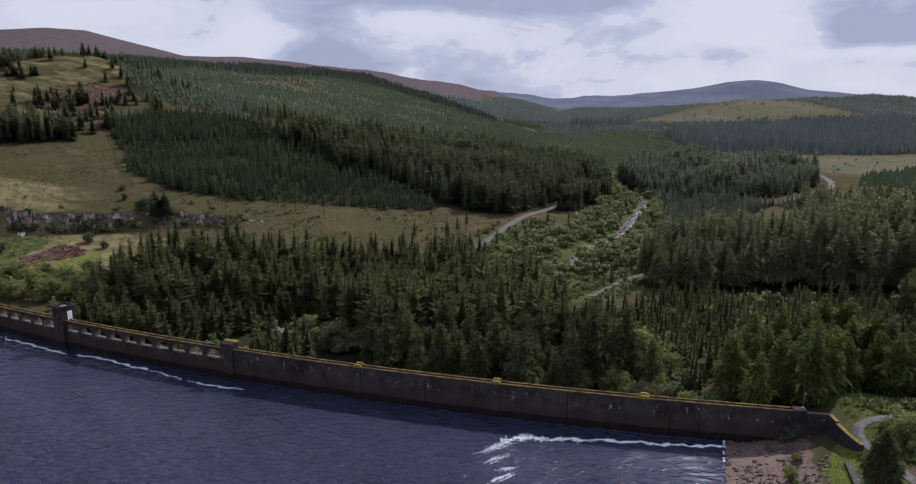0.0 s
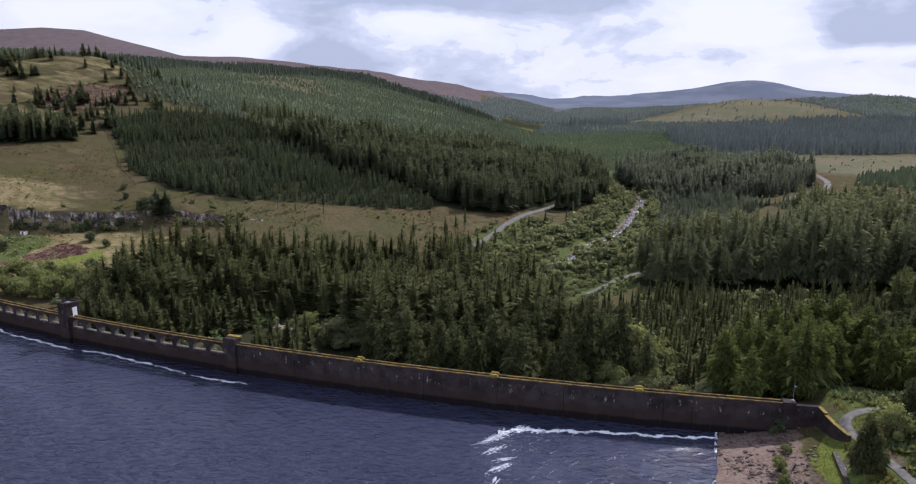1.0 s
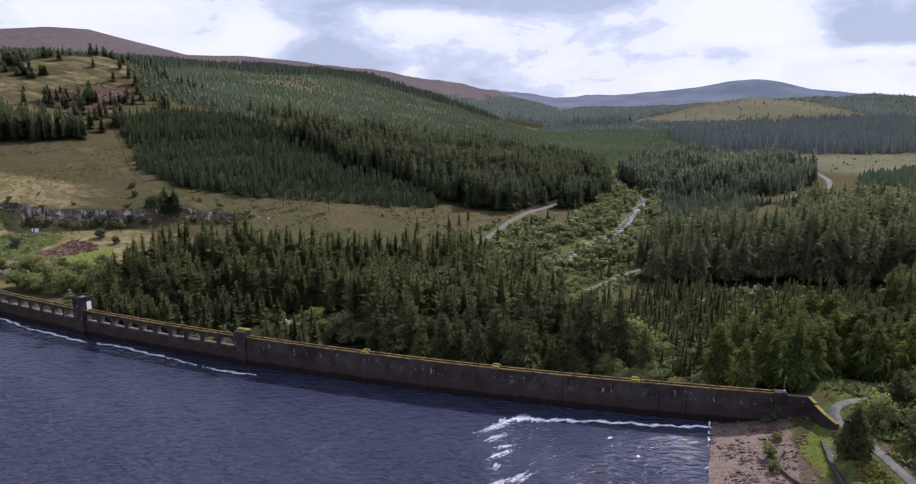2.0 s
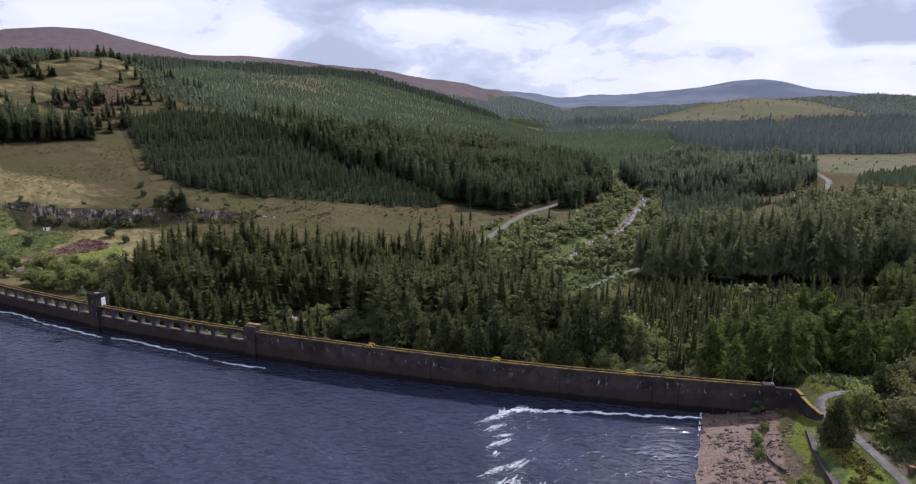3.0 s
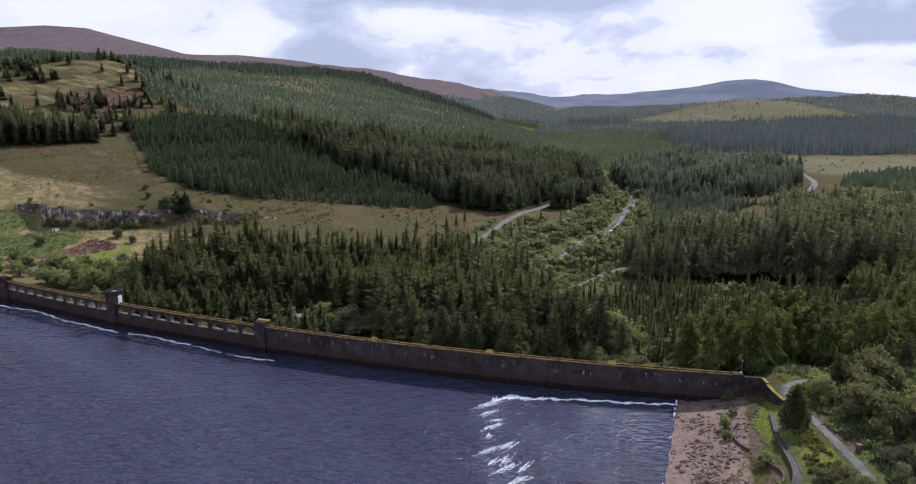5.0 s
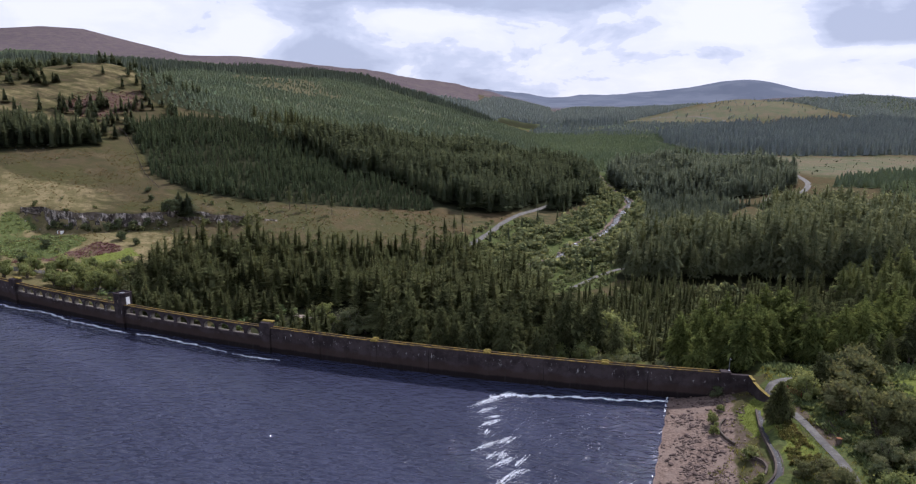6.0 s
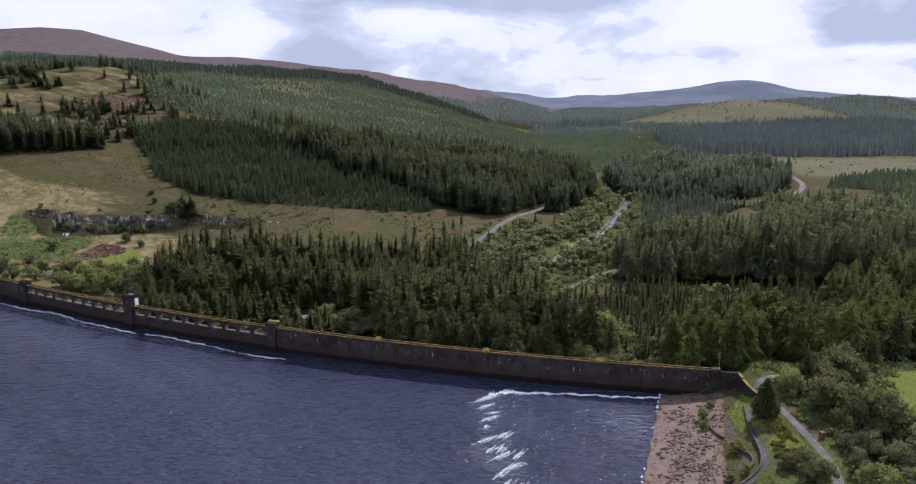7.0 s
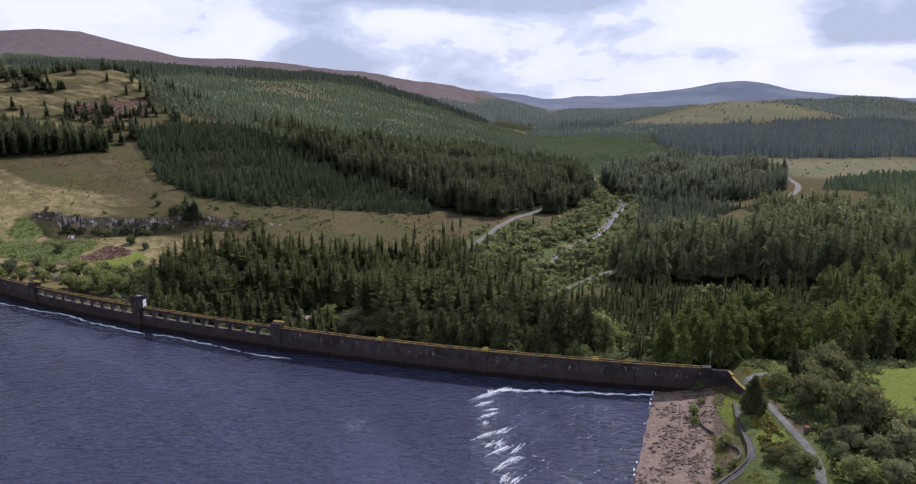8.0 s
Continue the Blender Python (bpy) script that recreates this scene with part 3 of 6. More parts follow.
WOOD_SLOPE = [(-205, 395), (-196, 383), (-159, 325), (-135, 310), (-90, 319), (-57, 335), (-24, 350), (-18, 362), (-40, 388), (-78, 420), (-116, 440), (-165, 472), (-196, 432)]
WOOD_BLOCK = [(-275, 318), (-231, 315), (-203, 343), (-196, 353), (-215, 364), (-265, 348)]
WOOD_MID = [(112, 516), (128, 486), (161, 458), (205, 482), (240, 512), (262, 545), (290, 600), (300, 690), (220, 720), (150, 690), (122, 600)]
WOOD_FLAT = [(84, 322), (114, 436), (122, 505), (160, 470), (187, 444), (150, 398), (132, 306), (97, 302)]
WOOD_EAST = [(184, 400), (188, 446), (206, 464), (232, 452), (275, 450), (325, 530), (400, 580), (400, 520), (300, 380), (225, 300)]
WOOD_EAST_FAR = [(292, 540), (335, 596), (450, 668), (540, 720), (500, 640), (400, 580), (330, 535)]
WOOD_STRIP = [(292, 882), (340, 838), (470, 880), (580, 868), (700, 850), (900, 1100), (1150, 1500), (1040, 1620), (716, 1560), (520, 1530), (342, 1240)]
WOOD_YOUNG_FLAT = [(122, 660), (290, 655), (300, 720), (345, 800), (290, 870), (345, 1240), (420, 1460), (121, 1340), (100, 900)]
WOOD_CREST = [(-490, 700), (-560, 1200), (-430, 1230), (-360, 1640), (-100, 1560), (60, 1440), (40, 1330), (-60, 1385), (-210, 1400), (-290, 1130), (-390, 1010), (-385, 720)]
WOOD_HILL = [(-212, 452), (-165, 472), (-118, 446), (-99, 466), (-77, 509), (-55, 551), (-20, 607), (18, 662), (80, 672), (110, 660), (130, 1320), (60, 1440), (-100, 1560), (-330, 1640), (-900, 1500), (-640, 900), (-440, 600), (-310, 590)]
WOOD_BACK = [(60, 1440), (-60, 1560), (-140, 1630), (-74, 1690), (26, 1863), (90, 2300), (180, 2500), (330, 2700), (200, 1760), (150, 1530)]
WOOD_EDGE = [(190, 1740), (400, 1760), (520, 1950), (700, 2150), (1000, 2300), (900, 2700), (420, 2700), (260, 2200)]
WOOD_RIDGE = [(930, 1720), (1080, 1690), (1500, 2050), (1700, 2350), (1500, 2500), (1000, 2450), (860, 2250)]
WOOD_VALLEY = [(150, 1500), (121, 1340), (345, 1240), (430, 1450), (530, 1540), (560, 1680), (400, 1750), (330, 1720), (190, 1740)]
FARM = [(55, 1440), (150, 1500), (185, 1720), (80, 1620)]
CLUMP = [(235, 1640), (380, 1650), (380, 1720), (240, 1710)]
ROADWOOD = [(-62, 252), (-52, 259), (-38, 264), (-22, 273), (-10, 284), (0, 272), (8, 252), (0, 250), (-24, 262)]
FELLED = [(-118, 284), (-104, 262), (-60, 262), (-30, 272), (-10, 296), (-16, 346), (-60, 330), (-95, 314), (-128, 304)]
FELLED_HILL = [(380, 1760), (560, 1690), (690, 1610), (880, 1640), (900, 1760), (800, 1950), (560, 1900)]
FELLED_FLAT = [(310, 600), (350, 620), (450, 672), (575, 760), (590, 850), (360, 838), (318, 700)]
BROWN_PATCH = [(-329, 958), (-345, 1140), (-230, 1085), (-175, 1000), (-200, 830), (-250, 850)]
HEATHER = [(-152, 254.5), (-141.8, 253), (-139, 245.5), (-145, 233.5), (-150.5, 224.5), (-162, 216), (-166, 219), (-154.2, 228.5)]
HEATHER_KNOLL = [(-250, 400), (-225, 395), (-212, 430), (-222, 470), (-255, 440)]
BRACKEN = [(-235, 232), (-188, 245.6), (-178.4, 264.3), (-156.2, 255.2), (-153.5, 229.5), (-160, 220.2), (-173.9, 223.7), (-235, 215)]
BRACKEN_TOP = [(-191.4, 251.3), (-194, 264.5), (-183, 267), (-183, 263), (-189.5, 248)]
GREEN_BENCH = [(-142.6, 256), (-130.6, 245), (-137, 226), (-141, 230), (-145, 236), (-139, 246), (-140, 253)]
MOUND = [(44.2, 97), (45.2, 102.5), (48, 107.4), (51.6, 108), (51.6, 103.5), (49.6, 102), (47.8, 97.5), (46.4, 92.5), (44.8, 92)]
DRIVE_SIDE = [(53.0, 101), (53.0, 92), (52.6, 84), (50.4, 84), (50.6, 93), (51.4, 101)]
DRIVE_BANK = [(51.5, 100), (50.6, 93), (50.4, 82), (46.2, 82), (47.4, 90), (49.4, 96)]
WOOD_POOL = [(-108, 181), (-88, 197), (-60, 216), (-56, 207), (-68, 195), (-80, 181), (-96, 171)]
BARE_STRIP = [(47.6, 107.4), (45.6, 103), (44.8, 97), (44.3, 90), (43.2, 84), (41.5, 79), (39.8, 80), (41.5, 88), (41.8, 95), (43, 103), (45, 107)]
POOL_SIDE = [(-62, 158), (-28, 146), (-24, 200), (-40, 206), (-60, 214), (-74, 192)]
BARE_VERGE = [(55.2, 103), (57.4, 98), (58.3, 93), (57.2, 86), (55.2, 86)]
BRIGHT_GRASS = [(74, 89), (74, 96), (79, 106), (80, 114), (90, 117), (112, 119), (122, 95), (92, 86)]

# ---- ground, water, roads ----
def spaced(fine0, fine1, step, lo, hi, grow):
    a = list(np.arange(fine0, fine1, step))
    d, v = step, fine1
    while v < hi:
        a.append(v)
        d *= grow
        v += d
    a.append(hi)
    d, v = step, fine0
    while v > lo:
        d *= grow
        v -= d
        a.insert(0, max(v, lo))
    return np.array(a)


def soft_in(x, y, poly):
    return inside(x, y, poly).astype(np.float32)


gx = spaced(-215, 125, 2.2, -3200, 4300, 1.06)
gy = spaced(66, 330, 2.2, -900, 4900, 1.028)
X, Y = np.meshgrid(gx, gy)
Z = land(X, Y)
for line, half in ((PATH_DAM, 1.7), (ROAD_VALLEY, 2.6), (ROAD_NEAR, 2.2)):
    Z = Z - 0.06 * (near_line(X, Y, line) < half)
Z = Z - 0.5 * (near_line(X, Y, RIVER) < 3.5)
nx, ny = len(gx), len(gy)
ii = (np.arange(ny - 1)[:, None] * nx + np.arange(nx - 1)[None]).ravel()
tri = np.concatenate([np.stack([ii, ii + 1, ii + nx + 1], 1), np.stack([ii, ii + nx + 1, ii + nx], 1)])
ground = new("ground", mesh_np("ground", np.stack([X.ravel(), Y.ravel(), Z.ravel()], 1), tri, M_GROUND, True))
OUT_ = dam_side(X, Y)[1]
OUT_ = np.where(Y > 320, 400, OUT_)
b_ = X - shore_x(Y)
layers = {
    "woods": sum(soft_in(X, Y, p) for p in (WOOD_DAM, WOOD_GREEN, WOOD_THIN, WOOD_TALL, WOOD_RIVER, WOOD_SLOPE, WOOD_BLOCK, WOOD_MID,
             WOOD_FLAT, WOOD_EAST, WOOD_EAST_FAR, WOOD_STRIP, WOOD_YOUNG_FLAT, WOOD_HILL, WOOD_BACK, WOOD_EDGE, WOOD_RIDGE, WOOD_VALLEY, CLUMP, POOL_SIDE, WOOD_SIDE)) * (1 - soft_in(X, Y, BROWN_PATCH)),
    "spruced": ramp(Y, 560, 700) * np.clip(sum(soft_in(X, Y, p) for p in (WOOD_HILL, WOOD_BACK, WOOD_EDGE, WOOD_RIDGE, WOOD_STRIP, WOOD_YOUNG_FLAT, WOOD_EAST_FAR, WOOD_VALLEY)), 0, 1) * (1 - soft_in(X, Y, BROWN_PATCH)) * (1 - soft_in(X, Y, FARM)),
    "grassy": np.maximum(ramp(Y, 440, 560) * ramp(X, -220, -120), 0.9 * ramp(Y, 275, 330) * ramp(X, -100, -40)),
    "felled": soft_in(X, Y, FELLED) * 0.75 + soft_in(X, Y, BROWN_PATCH) * 0.6,
    "heather": soft_in(X, Y, HEATHER) + 0.6 * soft_in(X, Y, HEATHER_KNOLL),
    "bracken": soft_in(X, Y, FARM) + soft_in(X, Y, BRACKEN) + soft_in(X, Y, BRACKEN_TOP) + soft_in(X, Y, BRIGHT_GRASS) + 0.6 * (OUT_ < 40) * ramp(b_, 12, 19) + 0.7 * (near_line(X, Y, RIVER) < 26) * (Y > 222) + 0.6 * soft_in(X, Y, ROADSIDE) + 0.7 * (near_line(X, Y, ROAD_NEAR) < 12),
    "cleared": soft_in(X, Y, FELLED_HILL) + soft_in(X, Y, FELLED_FLAT) + 0.3 * soft_in(X, Y, BROWN_PATCH),
    # straw grass, with the sun on the lower field painted in
    "straw": np.clip(ramp(Y, 312, 284) * np.where(Y > 275, ramp(X, -150, -185), ramp(X, -92, -112)) * (Y > 200) + 0.45 * soft_in(X, Y, KNOLL), 0, 1),
    "lush": soft_in(X, Y, BRIGHT_GRASS) + soft_in(X, Y, MOUND) + soft_in(X, Y, DRIVE_SIDE) + soft_in(X, Y, GREEN_BENCH) + 0.8 * soft_in(X, Y, DRIVE_BANK),
    "bare": soft_in(X, Y, BARE_STRIP) + 0.8 * soft_in(X, Y, BARE_VERGE),
    "gravel": (OUT_ < 3) * ramp(b_, 15.5, 11.0) * (b_ > -20) + 1.0 * (near_line(X, Y, RIVER) < 3.5) * (Y > 222),
    # weight of the painted haze, growing with distance
    "far_haze": ramp(Y, 2500, 3000) * ramp(X, 60, 200),
    "moor": np.clip(ramp(Y, 1600, 1750) * (X < 40) + 0.25 * soft_in(X, Y, KNOLL) + ramp(Z, 95, 150) * (Y > 900) + 0.8 * ramp(Y, 1900, 2500), 0, 1),
}
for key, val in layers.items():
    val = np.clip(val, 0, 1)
    for _ in range(0 if key in ("moor", "far_haze", "lush", "bare") else 2):
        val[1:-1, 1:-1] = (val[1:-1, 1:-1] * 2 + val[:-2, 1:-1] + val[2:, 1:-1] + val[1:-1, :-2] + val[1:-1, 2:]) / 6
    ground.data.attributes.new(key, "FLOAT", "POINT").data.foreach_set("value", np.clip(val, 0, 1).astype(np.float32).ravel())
tagged(ground, "rough hill ground of dry grass, heather and bracken", "ground", kind="structure")

# the lake, up to the dam and under the edge of its right shore
rim = [dam_at(s, 0.25) for s in np.linspace(-240, 44, 60)]
rim += [(46, 105), (38, 78), (24, 40), (104, -300), (170, -880), (-900, -880), (-900, 200), (-340, 240)]
bm = bmesh.new()
bm.faces.new([bm.verts.new((x, y, 0)) for x, y in rim])
bmesh.ops.triangulate(bm, faces=bm.faces)
tagged(new("lake", mesh_bm("lake", bm, M_WATER)), "dark blue rippled water of the reservoir", "water", kind="structure")

for name, line, width, lab in (
        ("road", ROAD_VALLEY, 2.9, "pale gravel road winding down the valley"), ("road", ROAD_NEAR, 3.0, "pale gravel road beside the river scrub"),
        ("track", TRACK_FLAT, 4.6, "pale gravel forest track over the valley floor"), ("track", TRACK_SIDE, 4.0, "pale gravel turning place beside the track"),
        ("track", TRACK_FAR, 7.0, "pale gravel forest track among plantations"), ("track", TRACK_HILL, 7.0, "pale forest track over the felled hill"), ("track", TRACK_LEFT, 3.2, "pale gravel track below the quarry"),
        ("path", PATH_DAM, 1.55, "grey gravel drive along the lake bank")):
    tagged(new(name, ribbon(line, width, 0.10, M_ROAD, name)), lab, "road", kind="structure")


def river_mat():
    k = Mat("river_water")
    n, f = k.noise(3.5, 5.0, 0.7), k.noise(0.5, 4.0, 0.7)
    v = k.math("ADD", n, k.math("MULTIPLY", k.math("SUBTRACT", f, 0.5), 0.5))
    col = k.mix(k.step(v, 0.56, 0.66), (0.03, 0.024, 0.018), (0.62, 0.63, 0.65))
    return k.done(col, 0.25, k.bump(f, 0.7, 0.2), spec=0.5)


M_RIVER = river_mat()
tagged(new("river", ribbon(RIVER[4:], 3.2, 0.35, M_RIVER, "river")), "shallow rocky river with white water", "river", kind="structure")

# ---- the dam ----
TOP = 6.23
dam = new("dam")
tagged(dam, "old concrete gravity dam with lichened coping and arched spillway", "dam", kind="structure")
SOLID = [(0, -9), (0, 6.03), (0.28, 6.03), (0.28, 5.2), (1.07, 5.2), (1.07, 6.03), (1.35, 6.03), (1.35, 4.4), (15, -14), (15, -16), (0, -16)]
WEIR = [(0.12, -9), (0.12, 3.75), (0.5, 3.9), (1.2, 3.7), (2.4, 2.6), (14, -14), (14, -16), (0.12, -16)]
JOINT = 0.05


def panel(s0, s1):
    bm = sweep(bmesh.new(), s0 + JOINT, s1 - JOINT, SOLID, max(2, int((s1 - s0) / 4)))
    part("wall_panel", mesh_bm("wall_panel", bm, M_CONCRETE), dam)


def coping(s0, s1, back):
    """Coping stones, about 1.2 m each, a little uneven."""
    o0, o1 = (1.05, 1.39) if back else (-0.05, 0.30)
    bm, s = bmesh.new(), s0
    while s < s1 - 0.2:
        e = min(s + 1.22, s1)
        dz = random.uniform(-0.015, 0.02)
        sweep(bm, s + 0.012, e - 0.012, [(o0, 6.03), (o0, TOP - 0.05 + dz), (o1, TOP - 0.04 + dz), (o1, 6.03)], 1)
        s = e
    part("back_coping" if back else "front_coping", mesh_bm("coping", bm, M_COPING), dam, "coping stones yellow with lichen")


def pilaster(s, w=1.3, proud=0.16, cap=0.34):
    m = dam_m(s)
    p = part("pilaster", mesh_bm("pilaster", box(bmesh.new(), -w / 2, w / 2, -proud, 0.02, -9, 6.04, m, 0.03), M_CONCRETE), dam)
    bm = bmesh.new()
    box(bm, -w / 2 - 0.08, w / 2 + 0.08, -proud - 0.1, 0.42, 6.04, TOP + cap * 0.5, m, 0.03)
    box(bm, -w / 2 + 0.05, w / 2 - 0.05, -proud, 0.36, TOP + cap * 0.5, TOP + cap, m, 0.03)
    part("cap", mesh_bm("cap", bm, M_LICHEN), p, "stepped cap yellow with lichen")
    bm = bmesh.new()
    box(bm, -w / 2 - 0.08, w / 2 + 0.08, 0.93, 1.52, 5.2, TOP + cap * 0.5, m, 0.03)
    box(bm, -w / 2 + 0.05, w / 2 - 0.05, 0.99, 1.46, TOP + cap * 0.5, TOP + cap, m, 0.03)
    part("cap", mesh_bm("cap", bm, M_LICHEN), p, "stepped cap yellow with lichen")


def pier(s):
    """A broad pier where the solid wall meets the spillway."""
    m = dam_m(s)
    p = part("pier", mesh_bm("pier", box(bmesh.new(), -1.5, 1.3, -0.55, 1.7, -9, 7.1, m, 0.05), M_CONCRETE), dam)
    part("cap", mesh_bm("cap", box(bmesh.new(), -1.42, 1.22, -0.48, 0.6, 7.1, 7.3, m, 0.05), M_CONCRETE), p)
    part("cap", mesh_bm("cap", box(bmesh.new(), -1.6, 1.4, 0.8, 1.82, 7.1, 7.45, m, 0.05), M_LICHEN), p, "rear cap yellow with moss")


def arcade(s0, s1, count=10):
    """Spillway crest below, a row of arches above that carries the walkway."""
    me = mesh_bm("spillway_crest", sweep(bmesh.new(), s0, s1, WEIR, 12), M_CONCRETE)
    # crest tops take the pale copy that paints the sun on them
    me.materials.append(M_SUNLIT)
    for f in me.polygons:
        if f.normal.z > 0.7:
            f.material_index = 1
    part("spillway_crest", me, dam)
    part("spillway_lip", mesh_bm("spillway_lip", sweep(bmesh.new(), s0, s1, [(-0.06, 3.45), (-0.06, 3.74), (0.2, 3.86), (0.2, 3.45)], 12), M_CONCRETE), dam)
    pitch = (s1 - s0) / count
    half, spring, crown, deck = 1.62, 4.35, 5.6, 5.8
    for i in range(count):
        c = s0 + pitch * (i + 0.5)
        bm = bmesh.new()
        arc = [(half * math.cos(a), spring + (crown - spring) * math.sin(a)) for a in np.linspace(0, math.pi, 11)]
        outline = [(pitch / 2, 2.9), (pitch / 2, deck), (-pitch / 2, deck), (-pitch / 2, 2.9), (-half, 2.9)] + arc[::-1] + [(half, 2.9)]
        m = dam_m(c)
        rings = [[bm.verts.new(m @ Vector((u, o, z))) for u, z in outline] for o in (0.1, 1.3)]
        n = len(outline)
        for j in range(n):
            bm.faces.new((rings[0][j], rings[1][j], rings[1][(j + 1) % n], rings[0][(j + 1) % n]))
        k = len(arc)
        for ring in rings:
            # both sides of the opening, then the piece over the arch
            bm.faces.new((ring[3], ring[4], ring[5], ring[2]))
            bm.faces.new((ring[0], ring[1], ring[4 + k], ring[5 + k]))
            mid = 5 + k // 2
            bm.faces.new([ring[2]] + [ring[j] for j in range(5, mid + 1)])
            bm.faces.new([ring[1], ring[2]] + [ring[j] for j in range(mid, 5 + k)])
        bmesh.ops.recalc_face_normals(bm, faces=bm.faces)
        me = mesh_bm("arch", bm, M_CONCRETE)
        # sides of the opening are painted sunlit too
        me.materials.append(M_SUNLIT)
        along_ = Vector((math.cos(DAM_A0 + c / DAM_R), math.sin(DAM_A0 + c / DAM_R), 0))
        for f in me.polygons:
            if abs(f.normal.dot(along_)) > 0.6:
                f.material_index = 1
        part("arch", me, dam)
    deckp = [(0.02, 5.8), (0.02, 6.035), (0.27, 6.035), (0.27, 5.9), (1.08, 5.9), (1.08, 6.035), (1.35, 6.035), (1.35, 5.8)]
    part("parapet", mesh_bm("parapet", sweep(bmesh.new(), s0, s1, deckp, 12), M_CONCRETE), dam)


PIER_R, TOWER, PIER_L = -54.0, -100.1, -145.5
for a, b in ((33.5, 49.3), (28.9, 33.5), (24.6, 28.9), (12.3, 24.6), (0, 12.3), (-13, 0), (-26, -13), (-39.5, -26), (PIER_R + 1.3, -39.5),
             (-160, PIER_L - 1.5), (-174, -160), (-188, -174), (-202, -188), (-235, -202)):
    panel(a, b)
for a, b in ((-235, PIER_L - 1.5), (PIER_R + 1.3, 49.3)):
    coping(a, b, False)
    coping(a, b, True)
for a, b in ((PIER_L + 1.3, TOWER - 1.5), (TOWER + 1.5, PIER_R - 1.5)):
    arcade(a, b)
    coping(a, b, False)
    coping(a, b, True)
for s in (24.8, 0, -26, -174, -202):
    pilaster(s)
pier(PIER_R)
pier(PIER_L)

# the small valve tower between the two arcades
m = dam_m(TOWER)
tower = part("tower", mesh_bm("tower", box(bmesh.new(), -1.5, 1.5, -0.6, 2.6, -9, 8.9, m, 0.05), M_CONCRETE), dam, "square concrete tower standing on the crest")
bm = bmesh.new()
for x0, x1, y0, y1 in ((-1.62, 1.62, -0.72, -0.42), (-1.62, 1.62, 2.42, 2.72), (-1.62, -1.32, -0.42, 2.42), (1.32, 1.62, -0.42, 2.42)):
    box(bm, x0, x1, y0, y1, 8.9, 9.2, m, 0.03)
part("roof_kerb", mesh_bm("roof_kerb", bm, M_CONCRETE), tower)
part("hatch", mesh_bm("hatch", box(bmesh.new(), -0.5, 0.5, 0.4, 1.4, 8.9, 9.12, m, 0.03), M_STEEL), tower)
door = part("door", mesh_bm("door", box(bmesh.new(), 1.5, 1.56, 0.75, 1.85, 5.9, 8.0, m, 0.01), M_PAINT), tower, "white painted steel door")
part("slot", mesh_bm("slot", box(bmesh.new(), -0.22, 0.22, -0.63, -0.6, 6.6, 7.5, m), M_BARK), tower, "dark narrow window slot")

# the right end: a last pilaster with a pole, a lower wall, and the wing wall along the drive
m = dam_m(48.5)
end = part("end_pilaster", mesh_bm("end_pilaster", box(bmesh.new(), -0.95, 0.95, -0.2, 1.3, -4, 6.2, m, 0.05), M_CONCRETE), dam)
part("cap", mesh_bm("cap", box(bmesh.new(), -1.0, 1.0, -0.26, 1.36, 6.2, 6.34, m, 0.04), M_CONCRETE), end)
bm = sweep(bmesh.new(), 49.4, 53.1, [(0, -2), (0, 5.85), (0.6, 5.9), (0.6, 4.0), (8, -4), (0, -4)], 2)
part("end_wall", mesh_bm("end_wall", bm, M_CONCRETE), dam)
ex, ey = dam_at(53.0)
wing = [(ex, ey, 5.85), (ex - 0.05, ey - 2.2, 5.75), (ex - 0.05, ey - 2.2, 5.5), (ex - 0.1, ey - 5.4, 5.4), (ex + 0.5, ey - 8.2, 5.05)]
bm = bmesh.new()
for (x0, y0, z0), (x1, y1, z1) in ((wing[0], wing[1]), (wing[2], wing[3]), (wing[3], wing[4])):
    vs = [bm.verts.new(v) for v in ((x0 - 0.2, y0, -1), (x0 + 0.25, y0, -1), (x0 + 0.25, y0, z0), (x0 - 0.2, y0, z0),
                                    (x1 - 0.2, y1, -1), (x1 + 0.25, y1, -1), (x1 + 0.25, y1, z1), (x1 - 0.2, y1, z1))]
    for q in ((0, 1, 2, 3), (7, 6, 5, 4), (0, 4, 5, 1), (1, 5, 6, 2), (2, 6, 7, 3), (3, 7, 4, 0)):
        bm.faces.new([vs[i] for i in q])
part("wing_wall", mesh_bm("wing_wall", bm, M_CONCRETE), dam)
bm = bmesh.new()
for (x0, y0, z0), (x1, y1, z1) in ((wing[0], wing[1]), (wing[2], wing[3]), (wing[3], wing[4])):
    vs = [bm.verts.new(v) for v in ((x0 - 0.28, y0, z0), (x0 + 0.33, y0, z0), (x0 + 0.33, y0, z0 + 0.12), (x0 - 0.28, y0, z0 + 0.12),
                                    (x1 - 0.28, y1, z1), (x1 + 0.33, y1, z1), (x1 + 0.33, y1, z1 + 0.12), (x1 - 0.28, y1, z1 + 0.12))]
    for q in ((0, 1, 2, 3), (7, 6, 5, 4), (0, 4, 5, 1), (1, 5, 6, 2), (2, 6, 7, 3), (3, 7, 4, 0)):
        bm.faces.new([vs[i] for i in q])
part("wing_coping", mesh_bm("wing_coping", bm, M_LICHEN), dam, "coping yellow with lichen")

# ---- trees ----
rng = np.random.default_rng(7)


